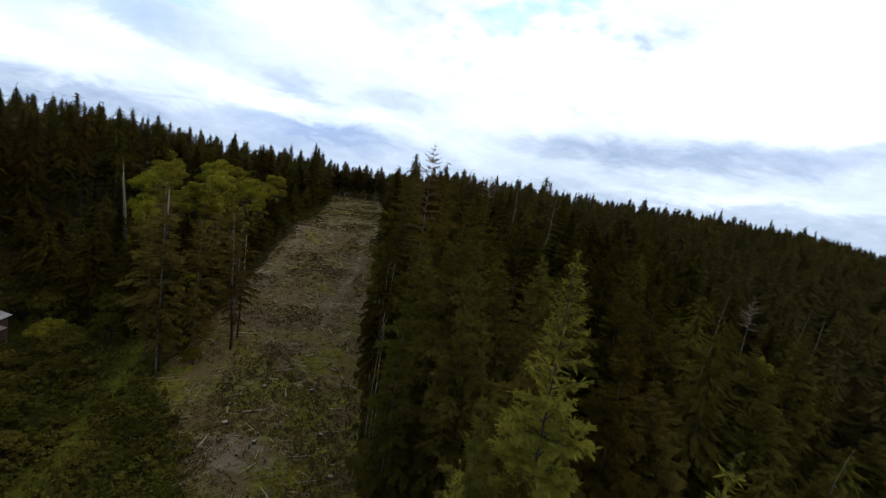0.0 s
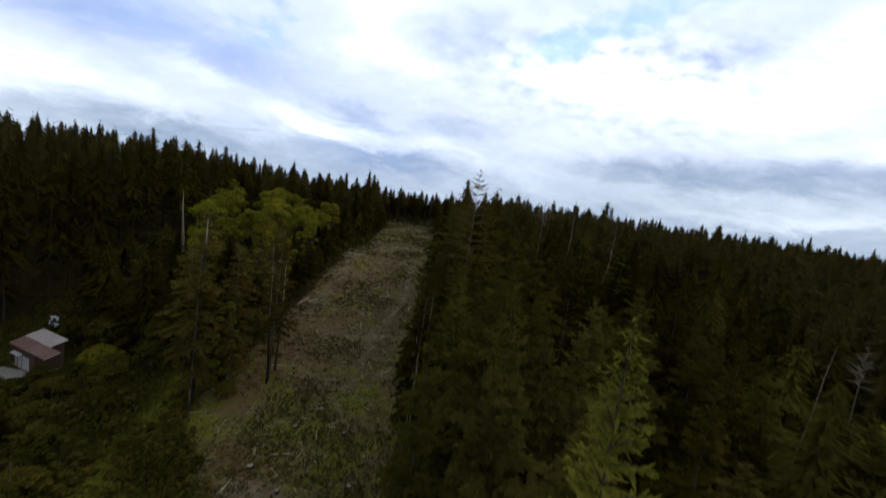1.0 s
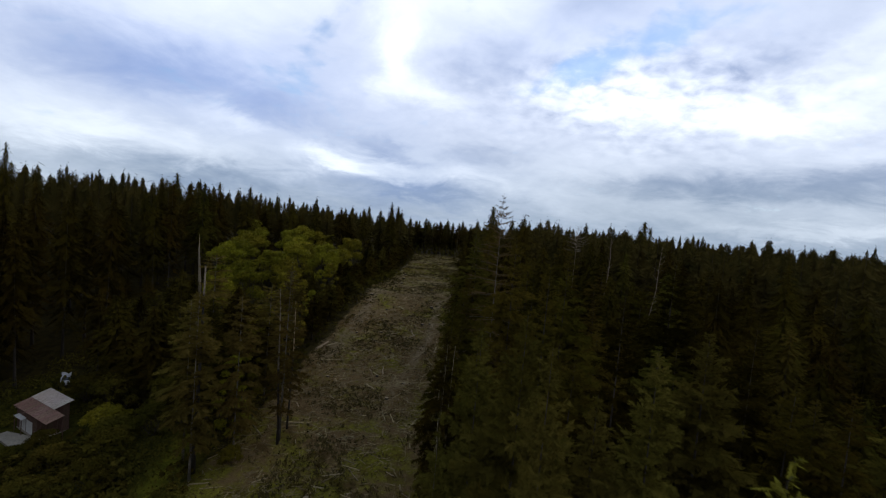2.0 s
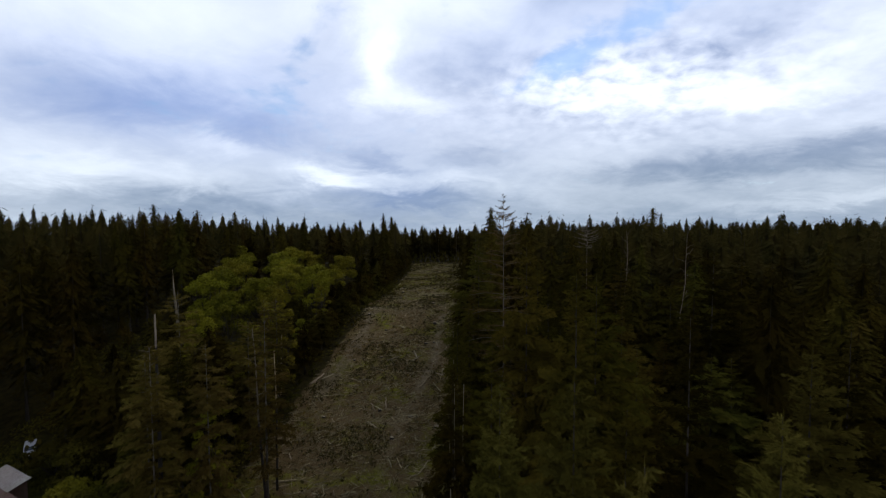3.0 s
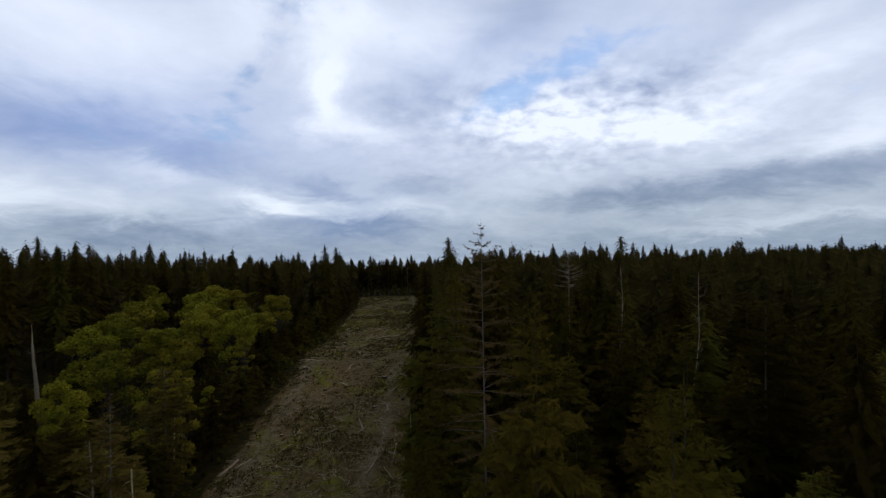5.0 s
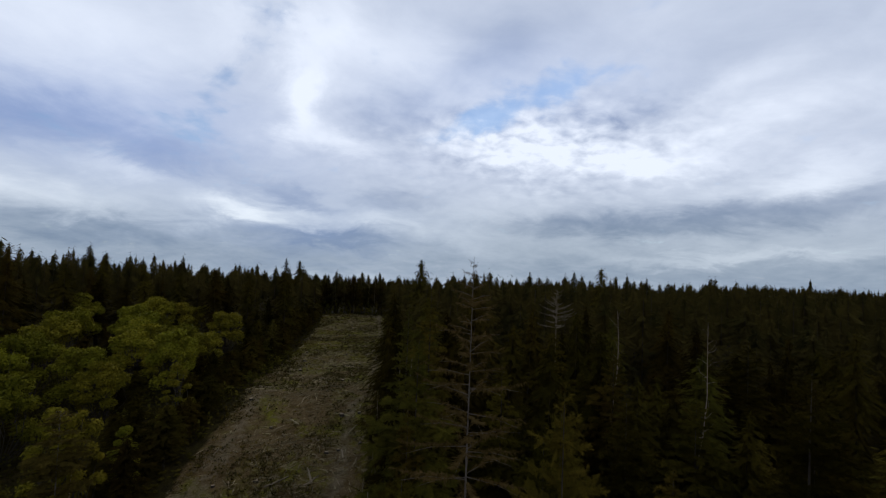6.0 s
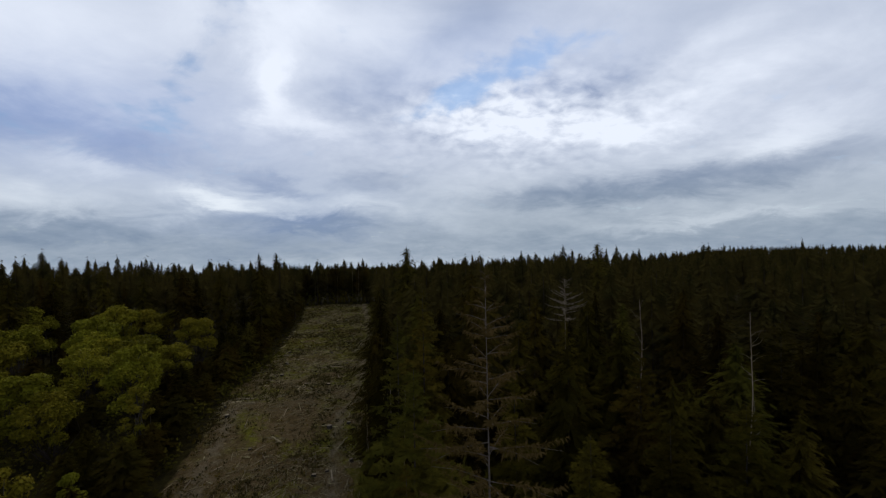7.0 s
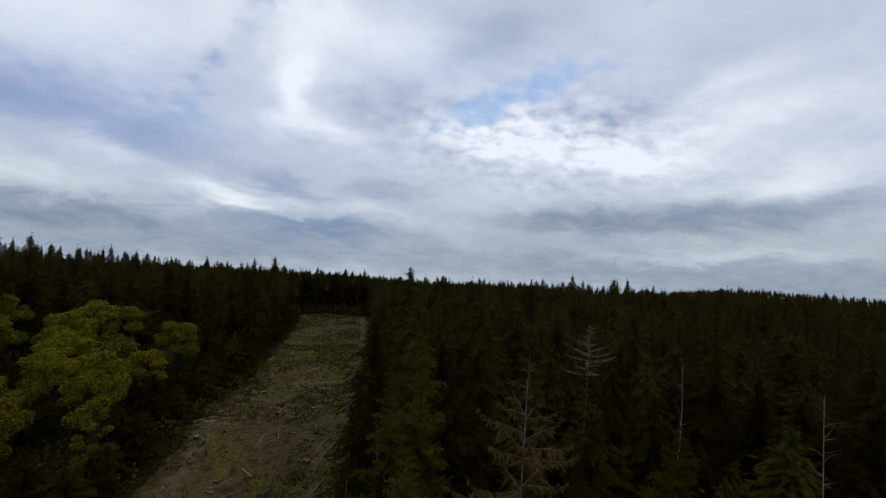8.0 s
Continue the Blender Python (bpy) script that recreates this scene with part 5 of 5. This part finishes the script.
def build_house():
    """A small boarded house with one shallow roof slope: grey sheet metal above, rusty red below."""
    long, deep, low, high = 7.0, 4.3, 3.9, 5.1
    house = tagged(new("house"), "small weathered board house with a grey and rusty red metal roof", "house")
    box_part("foundation", (-0.05, long + 0.05, -0.05, deep + 0.05, -0.6, 0.25), CONCRETE, house)

    def wall_with_gaps(name, length, heights, gaps, place):
        """A boarded wall: vertical boards with openings left free."""
        wall = part(name, None, house)
        wall.matrix_basis = place
        step, x = 0.3, 0.0
        while x < length - 0.01:
            w = min(step, length - x)
            top = heights[0] + (heights[1] - heights[0]) * (x + w / 2) / length
            spans = [(0.25, top)]
            for a, b, lo, hi in gaps:
                if a - 0.01 < x + w / 2 < b + 0.01:
                    spans = [p for s0, s1 in spans for p in ((s0, min(s1, lo)), (max(s0, hi), s1)) if p[1] - p[0] > 0.02]
            for s0, s1 in spans:
                box_part("board", (x + 0.006, x + w - 0.006, 0, 0.1, s0, s1), BOARDS, wall)
            x += step
        return wall

    wall_with_gaps("front_wall", long, (low, low), [(0.9, 5.4, 0.25, 2.4), (6.0, 6.9, 0.25, 2.1)], Matrix.Identity(4))
    wall_with_gaps("back_wall", long, (high, high), [], pose(0, deep - 0.1, 0))
    wall_with_gaps("side_wall", deep, (low, high), [], pose(0.1, 0, 0, 0, 0, 90))
    wall_with_gaps("side_wall", deep, (low, high), [], pose(long, 0, 0, 0, 0, 90))
    slope = math.degrees(math.atan2(high - low, deep))
    run = math.hypot(high - low, deep)

    def sheets(name, from_v, to_v, material, lift, label, wide):
        roof = part(name, None, house, label)
        roof.matrix_basis = pose(-0.3, -0.4, low - 0.05 + lift, slope, 0, 0)
        u = 0.0
        while u < wide:
            box_part("sheet", (u, u + 0.78, from_v, to_v, 0, 0.03), material, roof)
            box_part("rib", (u + 0.74, u + 0.82, from_v, to_v, 0.028, 0.07), material, roof)
            u += 0.8
        return roof

    sheets("lower_roof", 0, run * 0.56, ROOF_RED, 0.0, "rusty red metal roof sheets", long + 3.6)
    sheets("upper_roof", run * 0.53, run + 0.7, ROOF_GREY, 0.09, "light grey metal roof sheets", long + 0.4)
    for px in (8.6, 10.1):
        box_part("post", (px, px + 0.12, -0.2, -0.08, -0.4, low - 0.02), BOARDS, house)
        box_part("post", (px, px + 0.12, 2.0, 2.12, -0.4, low + 0.5), BOARDS, house)
    for dx in (0.7, 3.6):
        box_part("rafter_end", (dx, dx + 0.12, -0.55, 0, low - 0.25, low - 0.1), BOARDS, house)
    for left in (0.92, 3.2):
        door = part("garage_door", None, house, "white sectional garage door")
        for k in range(4):
            box_part("panel", (left, left + 2.16, 0.03, 0.07, 0.27 + 0.53 * k, 0.785 + 0.53 * k), WHITE_PAINT, door)
        box_part("handle", (left + 1.0, left + 1.25, 0.0, 0.03, 0.75, 0.79), STEEL, door)
    box_part("door_post", (3.09, 3.19, 0.0, 0.1, 0.25, 2.4), BOARDS, house)
    entry = box_part("door", (6.02, 6.88, 0.03, 0.075, 0.27, 2.08), BOARDS, house)
    box_part("knob", (6.1, 6.16, -0.01, 0.03, 1.2, 1.26), STEEL, entry)
    awning = box_part("awning", (0.7, 3.4, -0.7, 0, 0, 0.05), WHITE_PAINT, house, "white sheet awning over the garage door", at=pose(0, 0, 2.6, 12, 0, 0))
    for x in (0.8, 3.2):
        box_part("post", (x, x + 0.1, -0.68, -0.58, 0.0, 2.36), BOARDS, house)
    x, y = -77.5, 70.6
    house.matrix_basis = pose(x, y, gz(-72, 71) - 0.05, 0, 0, -15)
    slab_ob = tagged(new("driveway", None), "pale gravel and concrete apron before the house", "driveway", kind="structure")
    box_part("slab", (0.2, 6.0, -3.0, -0.1, -0.5, 0.12), CONCRETE, slab_ob)
    slab_ob.matrix_basis = pose(x, y, gz(-76, 68.5), 0, 0, -15)
    return awning


build_house()


def build_van():
    """A white van parked behind the house."""
    van = tagged(new("van"), "white van parked among the trees behind the house", "van")
    bm = bmesh.new()
    side = [(-2.4, 0.45), (2.45, 0.45), (2.5, 1.0), (1.75, 1.18), (1.05, 1.95), (0.8, 2.05), (-2.3, 2.05), (-2.45, 1.9)]
    left, right = [[bm.verts.new((x, y, z)) for x, z in side] for y in (-0.92, 0.92)]
    bm.faces.new(left)
    bm.faces.new(list(reversed(right)))
    for i in range(len(side)):
        j = (i + 1) % len(side)
        bm.faces.new((left[j], left[i], right[i], right[j]))
    bmesh.ops.bevel(bm, geom=bm.edges[:], offset=0.06, segments=2, affect="EDGES")
    bm_part("body", bm, WHITE_PAINT, van)
    shield = bmesh.new()
    shield.faces.new([shield.verts.new(p) for p in ((1.69, -0.8, 1.27), (1.69, 0.8, 1.27), (1.12, 0.74, 1.9), (1.12, -0.74, 1.9))])
    ob = bm_part("windscreen", shield, DARK_GLASS, van)
    ob.matrix_basis = pose(0.02, 0, 0.02)
    for y in (-0.925, 0.905):
        box_part("side_window", (0.2, 1.05, y, y + 0.02, 1.25, 1.85), DARK_GLASS, van)
        box_part("headlight", (2.46, 2.52, y * 0.75 - 0.12, y * 0.75 + 0.12, 0.7, 0.85), STEEL, van)
    for x in (-1.5, 1.55):
        for y in (-0.85, 0.85):
            wheel = part("wheel", None, van)
            wheel.matrix_basis = pose(x, y, 0.33, 90)
            for name, r, h, mat in (("tyre", 0.33, 0.22, RUBBER), ("rim", 0.19, 0.235, STEEL)):
                bm = bmesh.new()
                bmesh.ops.create_cone(bm, cap_ends=True, segments=20, radius1=r, radius2=r, depth=h)
                bmesh.ops.bevel(bm, geom=[e for e in bm.edges if abs(e.verts[0].co.z - e.verts[1].co.z) < 0.01], offset=0.02, segments=1, affect="EDGES")
                bm_part(name, bm, mat, wheel)
    van.matrix_basis = pose(-84.0, 83.4, gz(-84.0, 83.4) - 0.02, 0, 0, -40) @ Matrix.Diagonal((0.82, 0.82, 0.82, 1))


build_van()

for x, y, h, wide in ((-64.8, 67.0, 3.4, 1.4), (-65.8, 64.6, 3.2, 1.4), (-63.6, 69.6, 3.4, 1.3), (-68.4, 63.2, 2.6, 1.3), (-62.0, 66.4, 3.2, 1.4), (-82.2, 82.2, 2.5, 0.75), (-83.4, 80.9, 2.4, 0.8)):
    leafy("brush", int(abs(x) * 7) % 3, x, y, h, wide)
